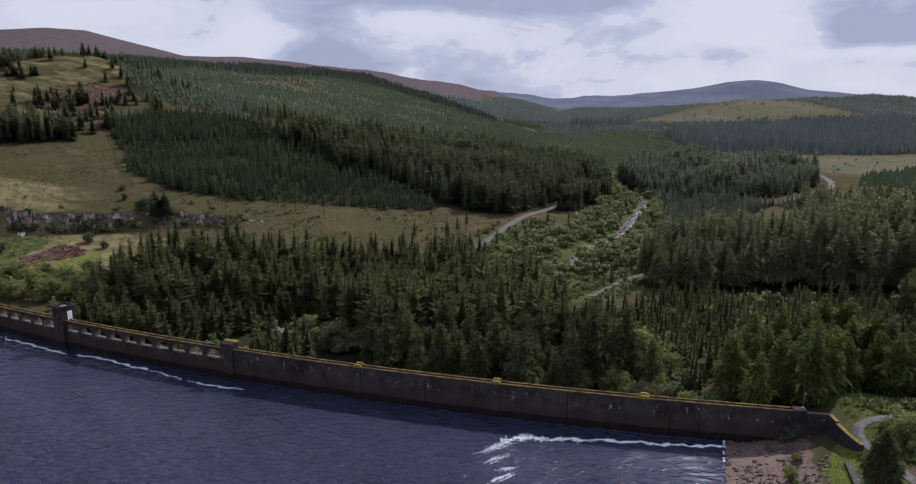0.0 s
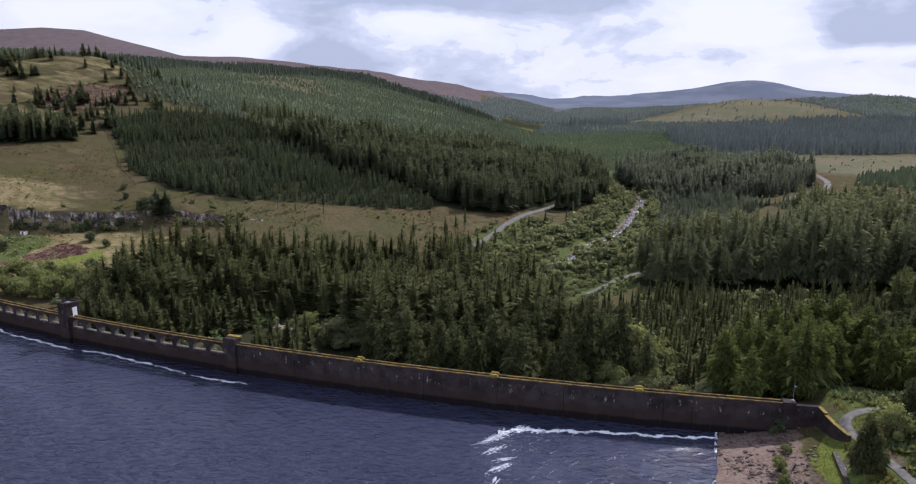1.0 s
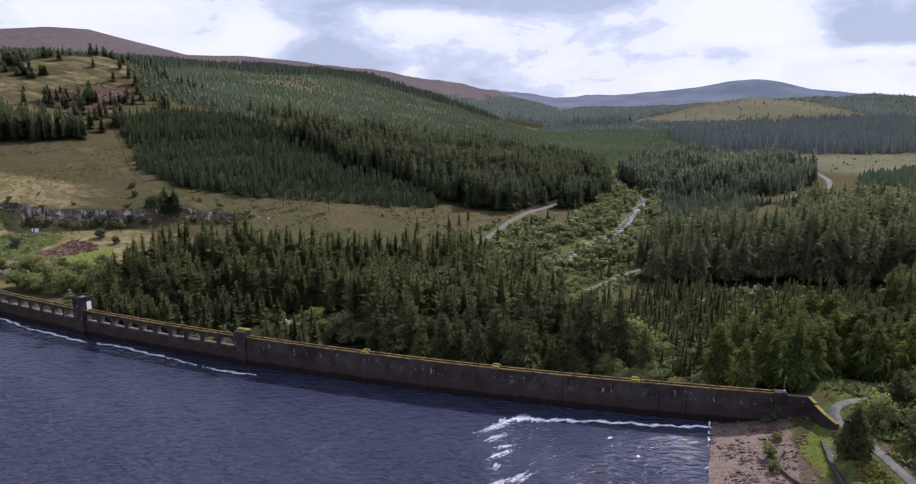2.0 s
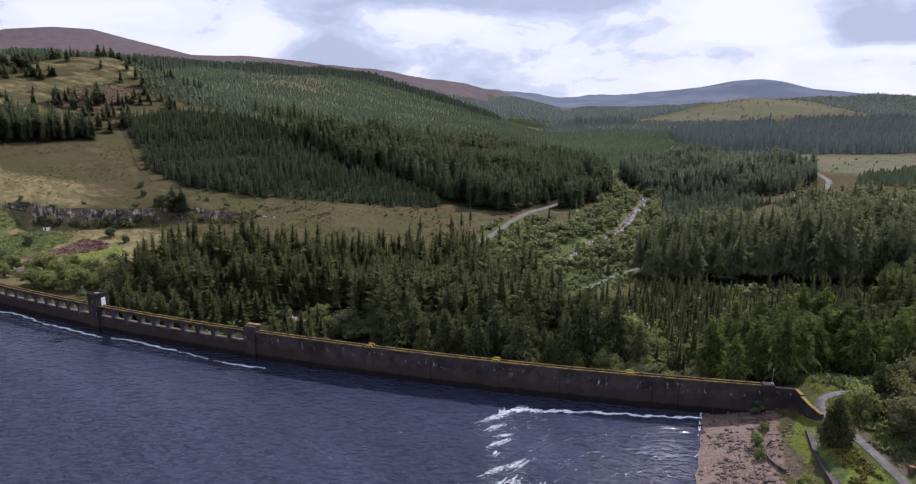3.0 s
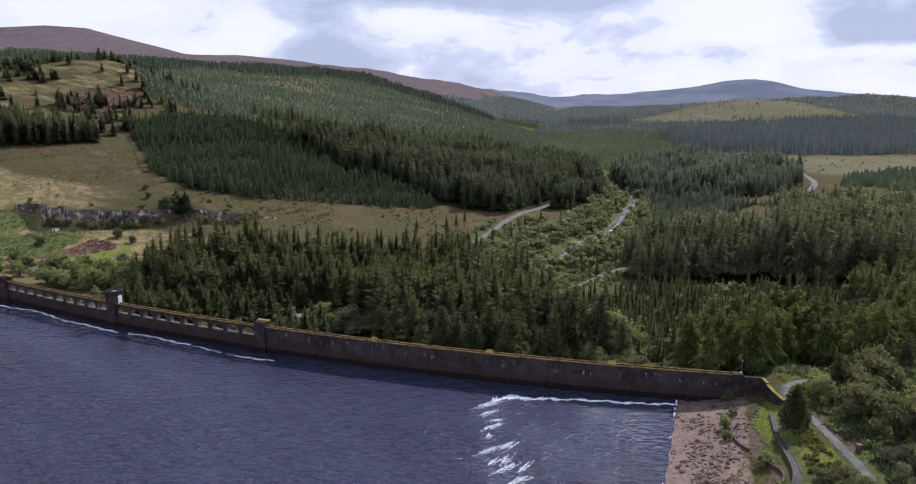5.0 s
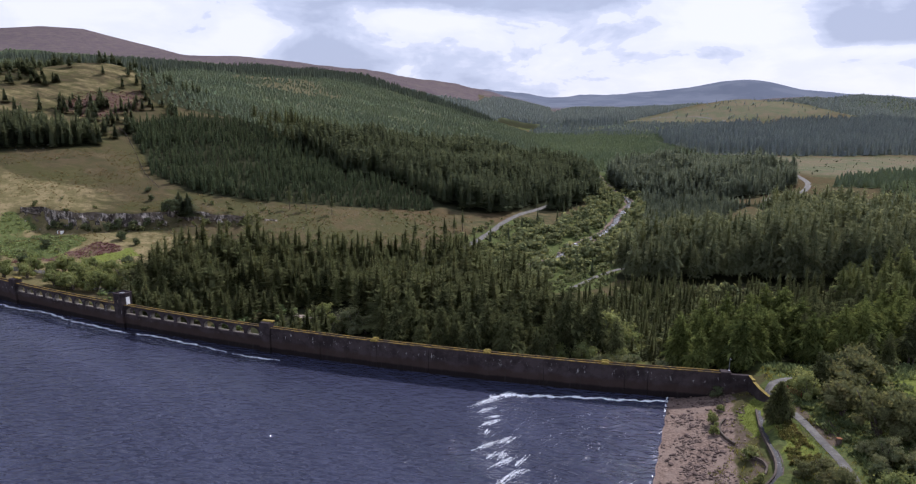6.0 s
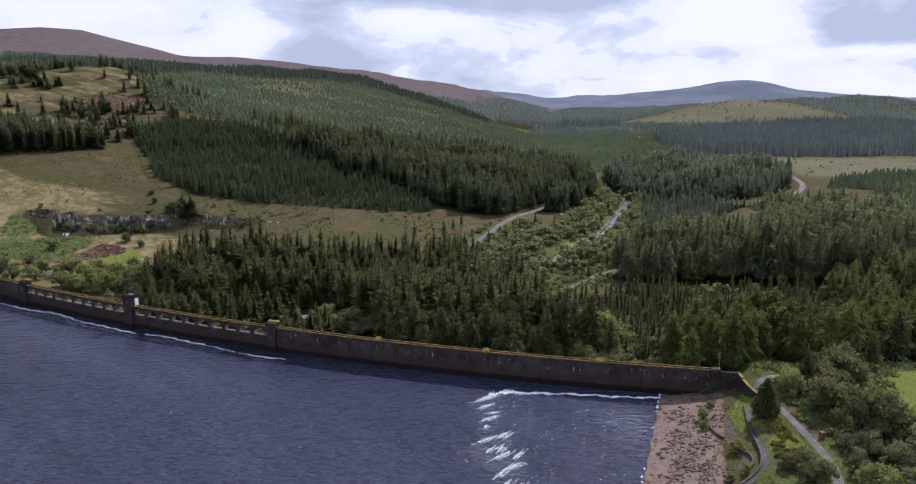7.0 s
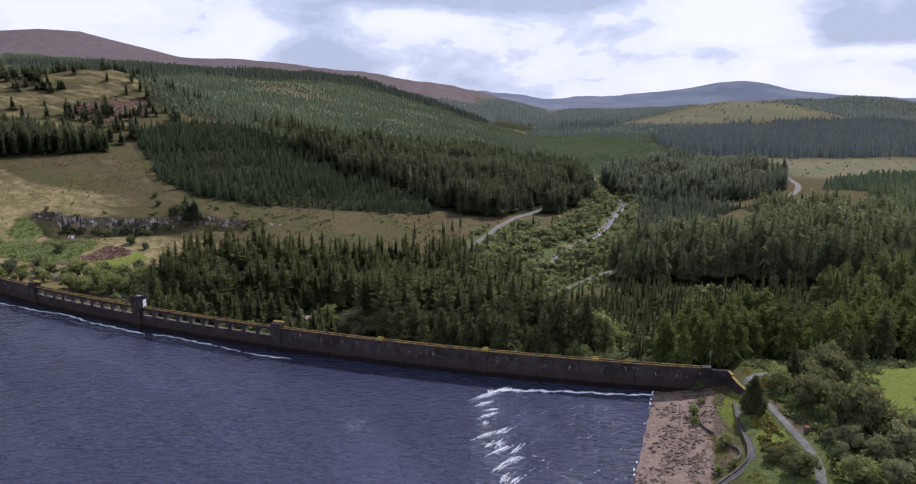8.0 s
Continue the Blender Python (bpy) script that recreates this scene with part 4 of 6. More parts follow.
def conifer(levels, per, detail, seed, slim=1.0, bare=0.08, droop=0.28, ragged=0.25):
    """The crown of a spruce one metre high and about slim * 0.4 m across: whorls of drooping boughs.
    detail: 2, fingered boughs; 3, boughs with two fingers; 1, folded kites; 0, plain points. Returns points, triangles."""
    g = np.random.default_rng(seed)
    V, T = [], []

    def add(vs, ts):
        b = len(V)
        V.extend(vs)
        T.extend([(a + b, c + b, d + b) for a, c, d in ts])

    for i in range(levels):
        t = min(max((i + g.uniform(-0.35, 0.35)) / levels, 0.0), 0.97)
        reach = 0.20 * slim * (1 - t) ** 0.62 * (0.7 + 0.3 * min(1, t * 5 + 0.3)) * (1 + 0.16 * math.sin(t * 17 + seed)) + 0.010
        n = max(3, int(round(per * (0.55 + 0.45 * (1 - t)))))
        a0 = g.uniform(0, 6.28)
        for j in range(n):
            a = a0 + 6.283 * j / n + g.uniform(-0.3, 0.3)
            L = reach * (1 + ragged * g.uniform(-1, 0.8))
            z = bare + (1 - bare) * min(max(t + g.uniform(-0.75, 0.75) / levels, 0.0), 0.975)
            ux, uy = math.cos(a), math.sin(a)
            sx, sy = -uy, ux
            dz = -droop * L * (1.15 - t) + 0.35 * L * t + g.uniform(-0.1, 0.1) * L
            w = L * g.uniform(0.24, 0.4)
            lift = 0.10 * L
            def p(along, side, up):
                return (ux * L * along + sx * w * side, uy * L * along + sy * w * side, z + dz * along ** 1.4 + up)
            if detail == 2:
                add([p(0.08, 0.2, 0), p(0.08, -0.2, 0), p(1.0, 0, lift), p(0.18, 0, lift), p(0.5, 0, lift), p(0.62, 1.15, -lift), p(0.6, -1.2, -lift),
                     p(0.48, 0, lift), p(0.76, 0, lift), p(0.92, 0.8, -lift), p(0.9, -0.85, -lift)],
                    [(0, 1, 2), (3, 4, 5), (3, 6, 4), (7, 8, 9), (7, 10, 8)])
            elif detail == 3:
                add([p(0.1, 0.35, 0), p(0.1, -0.35, 0), p(1.0, 0, lift), p(0.3, 0, lift), p(0.6, 0, lift), p(0.8, 1.2, -lift), p(0.8, -1.2, -lift)],
                    [(0, 1, 2), (3, 4, 5), (3, 6, 4)])
            elif detail == 1:
                add([p(0.22, 0.8, -lift), p(0.22, -0.8, -lift), p(1.0, 0, lift)], [(0, 1, 2)])
            else:
                add([p(0.0, 0, 0.05), p(0.8, 1.6, -lift), p(0.8, -1.6, -lift)], [(0, 1, 2)])
    # leader and shaded inner core
    k = 6 if detail == 2 else (5 if detail == 1 else 4)
    core = [(0.085 * slim * math.cos(6.283 * j / k), 0.085 * slim * math.sin(6.283 * j / k), bare + 0.04) for j in range(k)]
    add(core + [(0, 0, 1.0)], [(j, (j + 1) % k, k) for j in range(k)])
    return np.array(V), np.array(T)


def trunk_mesh(h, r, sides=6):
    """A tapered stem."""
    v, t = [], []
    for i, (z, q) in enumerate(((-0.05, 1.25), (0.04, 1.0), (0.5, 0.62), (1.0, 0.08))):
        for j in range(sides):
            a = 6.283 * j / sides
            v.append((r * q * math.cos(a), r * q * math.sin(a), h * z))
    for i in range(3):
        for j in range(sides):
            a, b = i * sides + j, i * sides + (j + 1) % sides
            t += [(a, b, b + sides), (a, b + sides, a + sides)]
    return np.array(v), np.array(t)


def grow(poly, spacing, seed=1, keep=1.0, clear=4.0, wander=0.0):
    """Jittered places inside a polygon, off the roads and the river."""
    g = np.random.default_rng(seed)
    px, py = np.array(poly, float).T
    xs, ys = np.arange(px.min(), px.max(), spacing), np.arange(py.min(), py.max(), spacing)
    x, y = np.meshgrid(xs, ys)
    x, y = x.ravel() + g.uniform(-0.42, 0.42, x.size) * spacing, y.ravel() + g.uniform(-0.42, 0.42, x.size) * spacing
    ok = inside(x + wander * rough(x, y, 8, seed), y + wander * rough(x, y, 8, seed + 3), poly) & (g.random(x.size) < keep)
    for line in ROADS:
        ok &= near_line(x, y, line) > clear
    ok &= near_line(x, y, RIVER) > clear + 3
    ok &= (rough(x, y, 7, seed + 0.5) > -0.62) | (spacing > 7)
    ok &= ~inside(x, y, FARM) & (~inside(x, y, BROWN_PATCH) | (g.random(x.size) < 0.34))
    return x[ok], y[ok]


def forest(name, label, poly, spacing, heights, shapes, mat, seed, keep=1.0, clear=4.0, spots=None, slim=1.0, wander=0.0, vary=0.22, patch=0.0):
    """Woodland too dense to count, joined into one object."""
    g = np.random.default_rng(seed)
    x, y = grow(poly, spacing, seed, keep, clear, wander) if spots is None else spots
    z = land(x, y) - 0.15
    h = g.uniform(heights[0], heights[1], len(x)) * (1 + vary * rough(x, y, 14, seed))
    turn = g.uniform(0, 6.283, len(x))
    pick = g.integers(0, len(shapes), len(x))
    tone = np.clip(0.5 + 0.5 * patch * rough(x, y, 45, seed + 0.7) + (1 - 0.6 * patch) * g.uniform(-0.5, 0.5, len(x)), 0, 1)
    wide = g.uniform(0.85, 1.25, len(x)) * slim
    VV, TT, KK, base = [], [], [], 0
    for k, (v, t) in enumerate(shapes):
        idx = np.where(pick == k)[0]
        if not len(idx):
            continue
        c, s = np.cos(turn[idx])[:, None], np.sin(turn[idx])[:, None]
        hw = (h[idx] * wide[idx])[:, None]
        pts = np.stack([(v[:, 0] * c - v[:, 1] * s) * hw + x[idx][:, None], (v[:, 0] * s + v[:, 1] * c) * hw + y[idx][:, None],
                        v[:, 2] * h[idx][:, None] + z[idx][:, None]], 2)
        tr = t[None] + (np.arange(len(idx)) * len(v))[:, None, None] + base
        base += len(idx) * len(v)
        VV.append(pts.reshape(-1, 3))
        TT.append(tr.reshape(-1, 3))
        KK.append(np.repeat(tone[idx], len(t)))
    if not VV:
        return None
    return tagged(new(name, mesh_np(name, np.concatenate(VV), np.concatenate(TT), mat, False, np.concatenate(KK))), label, "woodland", kind="stuff")


FULL = [conifer(31, 10, 2, 10 + i, 1.0 + 0.08 * (i % 3 - 1), 0.18, ragged=0.4) for i in range(5)]
SLIM = [conifer(18, 7, 1, 30 + i, 0.98, 0.02) for i in range(3)]
HALF = [conifer(26, 10, 1, 40 + i, 1.1, 0.12, ragged=0.4) for i in range(5)]
LOW = [conifer(11, 7, 1, 50 + i, 1.45, 0.04) for i in range(4)]
MID = [conifer(20, 9, 1, 55 + i, 1.2, 0.15, ragged=0.4) for i in range(5)]
TINY = [conifer(5, 5, 1, 60 + i, 1.9, 0.0) for i in range(4)]


def spire(seed, sides=6, tiers=3, slim=1.0):
    """A distant spruce one metre high: ragged skirts of boughs one above the other."""
    g = np.random.default_rng(seed)
    V, T = [], []
    for i in range(tiers):
        z, r, a0 = 0.02 + 0.80 * i / tiers, 0.25 * slim * (1 - 0.80 * i / tiers), g.uniform(0, 6.28)
        b = len(V)
        for j in range(sides):
            q, k = a0 + 6.283 * j / sides + g.uniform(-0.2, 0.2), g.uniform(0.6, 1.2)
            V.append((r * k * math.cos(q), r * k * math.sin(q), z + g.uniform(-0.07, 0.07)))
        V.append((g.uniform(-0.02, 0.02), g.uniform(-0.02, 0.02), min(1.0, z + 0.62 + g.uniform(-0.06, 0.06)) if i < tiers - 1 else 1.0))
        T += [(b + j, b + (j + 1) % sides, b + sides) for j in range(sides)]
    return np.array(V), np.array(T)


SPIRES = [spire(400 + i, 5, 3, 0.8 + 0.12 * (i % 3)) for i in range(6)]
FIRS = [spire(420 + i, 5, 2, 1.0 + 0.2 * (i % 3)) for i in range(6)]
TALL = [conifer(24, 9, 3, 430 + i, 1.0, 0.22, ragged=0.45) for i in range(5)]
BROAD = [conifer(32, 12, 2, 440 + i, 1.2, 0.1, 0.22, 0.5) for i in range(5)]


def tree_kind(name, label, shape, mat, group):
    """One tree, a metre high, with its stem and crown; copied at the sizes that stand in the wood."""
    ob = new(name)
    tagged(ob, label, "tree", group)
    part("trunk", mesh_np("trunk", *trunk_mesh(0.97, 0.014), M_BARK, True), ob)
    part("crown", mesh_np("crown", *shape, mat), ob)
    return ob


def plant(kinds, x, y, heights, g, wide=(0.9, 1.2)):
    """Copies of the kinds of tree at the places."""
    first = set()
    z = land(x, y)
    for i in range(len(x)):
        k = kinds[int(g.integers(len(kinds)))]
        h = g.uniform(*heights)
        w = h * g.uniform(*wide)
        m = pose(x[i], y[i], z[i] - 0.1, g.uniform(-1.5, 1.5), g.uniform(-1.5, 1.5), g.uniform(0, 360)) @ Matrix.Diagonal((w, w, h, 1))
        if k not in first and k.matrix_basis.translation.length == 0:
            k.matrix_basis = m
            first.add(k)
            base[k] = True
        else:
            s = k.scale.copy()
            k.scale = (1, 1, 1)
            copy_thing(k, m)
            k.scale = s


base = {}
spruces = [tree_kind("spruce_tree", "tall dark green spruce in the wood below the dam", s, M_SPRUCE, "spruces below the dam") for s in FULL]
greens = [tree_kind("spruce_tree", "bright green bushy young spruce below the dam", s, M_YOUNG, "young spruces below the dam") for s in BROAD]

x, y = grow(WOOD_DAM, 3.9, 3)
s_, o_ = dam_side(x, y)
open_foot = (s_ > 12) & (o_ < 24)
x, y, s_, o_ = x[~open_foot], y[~open_foot], s_[~open_foot], o_[~open_foot]
# trees left out to fit the camera's view of the willow
sight_gap = near_line(x, y, [(-39, 188), (-27, 136)]) < 5.6
x, y, o_ = x[~sight_gap], y[~sight_gap], o_[~sight_gap]
close = o_ < 38
plant(spruces, x[close], y[close], (9.5, 18.5), rng, (0.85, 1.4))
plant(spruces, np.array([64.0, 79.0, 84.0]), np.array([109.5, 119.5, 121.0]), (7.5, 9.5), rng, (1.1, 1.3))
far_spots = (x[~close], y[~close])
forest("spruce_wood", "dense dark spruce wood on the valley side", None, 0, (11, 18.5), HALF, M_WOOD, 5, spots=far_spots, vary=0.32)
forest("spruce_wood", "dark spruces crowding the pool below the spillway", WOOD_POOL, 4.2, (8, 13), HALF, M_WOOD, 24, clear=0.5)
forest("spruce_wood", "young spruces beside the spillway pool", [(-62, 170), (-46, 164), (-43, 178), (-48, 190), (-55, 192), (-64, 186)], 4.0, (5, 9.5), HALF, M_WOOD, 29, clear=0.5)
forest("spruce_wood", "spruces between the wood and the valley road", ROADWOOD, 4.6, (11, 16), HALF, M_WOOD, 22, clear=2.5)
x, y = grow(WOOD_GREEN, 4.9, 4)
dark = rough(x, y, 9, 2) > 0.3
plant(spruces, x[dark], y[dark], (10, 14), rng, (1.1, 1.4))
plant(greens, x[~dark], y[~dark], (10.5, 15.5), rng, (0.95, 1.3))
forest("thin_spruces", "slender dark young spruces standing close together", WOOD_THIN, 2.9, (4.0, 8.8), SLIM, M_WOOD, 6, slim=0.95, vary=0.35)
x, y = grow(WOOD_TALL, 4.6, 7, wander=4)
edge_ = y < np.interp(x, [51, 61, 92, 128, 150, 185], [262, 246, 244, 238, 242, 252])
for spots_, shapes_, seed_ in (((x[edge_], y[edge_]), TALL, 7), ((x[~edge_], y[~edge_]), MID, 27)):
    forest("spruce_wood", "tall dark brownish spruce wood by the river", None, 0, (14.5, 21.5), shapes_, M_TALLWOOD, seed_, spots=spots_, vary=0.3)
forest("spruce_wood", "lit green spruces beside the tall wood", WOOD_SIDE, 4.8, (9, 15), TALL, M_MIDGREEN, 28, vary=0.3)
forest("spruce_wood", "tall dark spruce wood above the road", WOOD_RIVER, 4.5, (12, 19), MID, M_DARKWOOD, 8, wander=5, vary=0.32)
forest("young_plantation", "dense green young spruce plantation on the slope", WOOD_SLOPE, 2.9, (3.0, 7.4), LOW, M_GREENWOOD, 9, wander=3, vary=0.4, slim=0.9, patch=0.5)
forest("spruce_wood", "dark block of spruces in the hill pasture", WOOD_BLOCK, 3.4, (9, 14), HALF, M_DARKWOOD, 10)
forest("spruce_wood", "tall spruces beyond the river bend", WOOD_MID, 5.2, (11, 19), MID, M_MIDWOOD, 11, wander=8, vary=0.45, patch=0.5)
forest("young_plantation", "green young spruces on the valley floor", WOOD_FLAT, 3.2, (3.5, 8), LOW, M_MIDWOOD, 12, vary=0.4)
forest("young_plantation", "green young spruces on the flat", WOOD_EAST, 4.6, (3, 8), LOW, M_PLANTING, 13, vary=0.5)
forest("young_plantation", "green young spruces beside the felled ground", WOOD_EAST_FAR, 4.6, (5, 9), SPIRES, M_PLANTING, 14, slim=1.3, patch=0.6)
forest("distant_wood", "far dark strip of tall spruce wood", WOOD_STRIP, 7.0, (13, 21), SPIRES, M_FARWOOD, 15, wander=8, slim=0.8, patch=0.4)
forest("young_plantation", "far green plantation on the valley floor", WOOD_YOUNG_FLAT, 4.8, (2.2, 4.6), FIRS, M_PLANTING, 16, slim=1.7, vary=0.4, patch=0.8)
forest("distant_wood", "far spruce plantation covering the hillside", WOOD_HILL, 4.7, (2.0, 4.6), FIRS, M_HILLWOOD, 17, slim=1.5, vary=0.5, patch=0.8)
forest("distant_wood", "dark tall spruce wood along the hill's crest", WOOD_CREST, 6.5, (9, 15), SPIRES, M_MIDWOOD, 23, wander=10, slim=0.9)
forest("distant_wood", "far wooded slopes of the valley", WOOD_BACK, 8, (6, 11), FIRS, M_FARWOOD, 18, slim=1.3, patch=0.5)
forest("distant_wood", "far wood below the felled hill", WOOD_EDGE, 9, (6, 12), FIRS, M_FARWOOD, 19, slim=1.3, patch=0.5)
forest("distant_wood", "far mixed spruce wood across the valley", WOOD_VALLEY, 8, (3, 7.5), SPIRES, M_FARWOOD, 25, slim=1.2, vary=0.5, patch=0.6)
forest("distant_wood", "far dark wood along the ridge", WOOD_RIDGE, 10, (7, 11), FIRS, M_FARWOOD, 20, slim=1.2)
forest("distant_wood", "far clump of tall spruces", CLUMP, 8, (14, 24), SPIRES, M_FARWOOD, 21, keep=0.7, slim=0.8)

# ---- broadleaved trees and scrub ----
def tuft(seed, blades=9, width=0.08):
    g = np.random.default_rng(seed)
    V, T = [], []
    for i in range(blades):
        a, r = g.uniform(0, 6.28), g.uniform(0, 0.35)
        lean = g.uniform(0.1, 0.5)
        x, y = r * math.cos(a), r * math.sin(a)
        w, b = width * g.uniform(0.6, 1.3), len(V)
        V += [(x - w * math.sin(a), y + w * math.cos(a), 0), (x + w * math.sin(a), y - w * math.cos(a), 0), (x + lean * math.cos(a), y + lean * math.sin(a), g.uniform(0.6, 1.0))]
        T.append((b, b + 1, b + 2))
    return np.array(V), np.array(T)


def bush(seed, lobes, leaves, leaf, tall=1.0):
    """A rounded bush one metre high: lobes of small leaves round dim inner masses, with an uneven outline."""
    g = np.random.default_rng(seed)
    V, T = [], []
    cs = []
    for i in range(lobes):
        a, q = g.uniform(0, 6.283), g.uniform(0.0, 0.42)
        z = g.uniform(0.22, 0.78)
        r = (g.uniform(0.16, 0.30) if lobes < 8 else g.uniform(0.10, 0.21)) * (1.1 - 0.35 * z)
        cs.append((q * math.cos(a) * (1.1 - 0.5 * z), q * math.sin(a) * (1.1 - 0.5 * z), z, r))
    # inner masses
    for cx, cy, cz, r in cs:
        b = len(V)
        ring = 6
        V.append((cx, cy, cz - r * 0.8))
        for lat in (-0.4, 0.45):
            for j in range(ring):
                an = 6.283 * (j + (lat > 0) * 0.5) / ring
                q = r * 0.78 * math.cos(lat) * g.uniform(0.8, 1.15)
                V.append((cx + q * math.cos(an), cy + q * math.sin(an), cz + r * 0.78 * math.sin(lat) * 1.3))
        V.append((cx, cy, cz + r * 0.8))
        for j in range(ring):
            k = (j + 1) % ring
            T += [(b, b + 1 + k, b + 1 + j), (b + 1 + j, b + 1 + k, b + 7 + j), (b + 1 + k, b + 7 + k, b + 7 + j), (b + 7 + j, b + 7 + k, b + 13)]
    per = leaves // lobes
    for cx, cy, cz, r in cs:
        d = g.normal(size=(per, 3))
        d /= np.linalg.norm(d, axis=1)[:, None]
        d[:, 2] = np.abs(d[:, 2]) * np.where(g.random(per) < 0.75, 1, -1)
        rad = r * g.uniform(0.6, 1.7, per)
        p = np.array((cx, cy, cz)) + d * rad[:, None]
        t1 = np.cross(d, g.normal(size=(per, 3)))
        t1 /= np.linalg.norm(t1, axis=1)[:, None] + 1e-9
        t2 = np.cross(d, t1)
        n2 = d * g.uniform(-0.9, 0.9, per)[:, None]
        sz = leaf * g.uniform(0.6, 1.4, per)[:, None]
        a, c, e, f = p - t1 * sz, p + (t2 + n2) * sz * 0.7, p + t1 * sz, p - (t2 + n2) * sz * 0.7
        for i in range(per):
            if p[i, 2] < 0.03:
                continue
            b = len(V)
            V += [tuple(a[i]), tuple(c[i]), tuple(e[i]), tuple(f[i])]
            T += [(b, b + 1, b + 2), (b, b + 2, b + 3)]
    V = np.array(V)
    V[:, 2] = np.maximum(V[:, 2], 0.0)
    return V * np.array((1, 1, tall)), np.array(T)


def limbs(seed, n=5):
    """A short stem that parts into limbs, for a bush one metre high."""
    g = np.random.default_rng(seed)
    V, T = [], []
    for i in range(n):
        a, lean = 6.283 * i / n + g.uniform(-0.4, 0.4), g.uniform(0.12, 0.4)
        pts = [(0.02 * math.cos(a), 0.02 * math.sin(a), -0.06), (0.3 * lean * math.cos(a), 0.3 * lean * math.sin(a), 0.3), (lean * math.cos(a), lean * math.sin(a), 0.75)]
        b = len(V)
        for (px, py, pz), r in zip(pts, (0.03, 0.022, 0.006)):
            V += [(px + r * math.cos(q), py + r * math.sin(q), pz) for q in (0, 1.57, 3.14, 4.71)]
        for s in range(2):
            for j in range(4):
                p, q = b + s * 4 + j, b + s * 4 + (j + 1) % 4
                T += [(p, q, q + 4), (p, q + 4, p + 4)]
    return np.array(V), np.array(T)


M_FERN = leaf_mat("bracken_fronds", (0.094, 0.126, 0.054), (0.160, 0.200, 0.086), (0.182, 0.180, 0.076), False, 0.4, 1.0)
M_BANK = leaf_mat("bank_fronds", (0.066, 0.088, 0.040), (0.116, 0.144, 0.064), (0.130, 0.132, 0.056), False, 0.4, 1.0)
M_OLIVE = leaf_mat("olive_leaves", (0.076, 0.084, 0.040), (0.126, 0.132, 0.064), (0.140, 0.118, 0.062), True, 0.45, 0.4)
M_DEEP = leaf_mat("alder_leaves", (0.054, 0.070, 0.038), (0.094, 0.110, 0.060), (0.108, 0.105, 0.058), True, 0.45, 0.4)
M_PALE = leaf_mat("sallow_leaves", (0.108, 0.122, 0.064), (0.172, 0.184, 0.100), (0.178, 0.166, 0.090), True, 0.45, 0.4)
M_LIGHT = leaf_mat("birch_leaves", (0.116, 0.142, 0.056), (0.196, 0.220, 0.090), (0.210, 0.196, 0.090), True, 0.5, 0.4)
BUSHES = [bush(100 + i, 24, 1900, 0.025) for i in range(4)]
SCRUB = [bush(120 + i, 4, 66, 0.095) for i in range(4)]


def bush_kind(name, label, mat, i, group):
    ob = new(name)
    tagged(ob, label, "bush", group)
    part("stem", mesh_np("stem", *limbs(140 + i), M_BARK, True), ob)
    part("crown", mesh_np("crown", *BUSHES[i % 4], mat), ob)
    return ob


def set_out(kinds, spots, wide=(0.95, 1.35)):
    for i, (x, y, h) in enumerate(spots):
        k = kinds[i % len(kinds)]
        w = h * rng.uniform(*wide)
        m = pose(x, y, float(land(x, y)) - 0.1, 0, 0, rng.uniform(0, 360)) @ Matrix.Diagonal((w, w, h, 1))
        if i < len(kinds):
            k.matrix_basis = m
        else:
            s = k.scale.copy()
            k.scale = (1, 1, 1)
            copy_thing(k, m)
            k.scale = s


LIGHT = [(-157, 203.8, 6.4), (-124.7, 200.6, 8.2), (-125.6, 209.7, 9), (-118.8, 206.9, 9.5), (-144.9, 209.7, 5.5), (-162.5, 200.5, 6.4), (-138, 200, 6), (-151, 210, 6), (-168, 205, 5),
         (59.2, 104.6, 5.4), (56, 70.7, 5), (60.6, 108.6, 4.6), (40.9, 101.2, 2.8), (39.7, 97.5, 2), (41.5, 86.8, 2.6),
         (40, 79.1, 1.9), (44.2, 106.6, 1.5), (37.3, 78, 1.7), (-149.7, 204.6, 6), (-142.5, 213.8, 7.5), (-131.5, 204.3, 9), (-131.6, 198.7, 7), (-119.9, 202.9, 7),
         (-133.5, 214.4, 8), (-33, 185, 5.7), (-51.3, 203, 5.1), (-47, 194, 3.6), (-57, 192, 3.0), (-44, 190, 2.6), (-55, 200, 3.2), (43.4, 134.4, 5.5), (29.1, 137.4, 5.5), (24.5, 139.7, 7), (35, 133, 5), (18, 141, 7), (25, 149, 10), (31, 157, 10.5), (22, 160, 9), (36, 150, 8), (15, 150, 9), (48, 133, 6), (32, 141, 6)]
DEEP = [(69, 113, 6.5), (55.8, 75.3, 3.4), (46.1, 113.2, 2.6), (-163.2, 207.9, 6.4), (-156.2, 214, 4.9), (-125.2, 223.8, 7.2), (-145.1, 260.1, 4.6),
        (-162, 236.6, 4.4), (-137.9, 256.5, 3.6), (-135.4, 284.6, 6.5), (-133, 286.5, 7), (-152.4, 273, 5.6), (-155.7, 270.6, 5), (-176, 267.2, 4.4), (-170, 267.8, 4),
        (-164.5, 269, 4), (-147.1, 274.4, 4.4), (-142.2, 278.6, 4), (-151.8, 302.5, 3.0), (-146.4, 292.9, 3.2), (-120, 287, 3)]
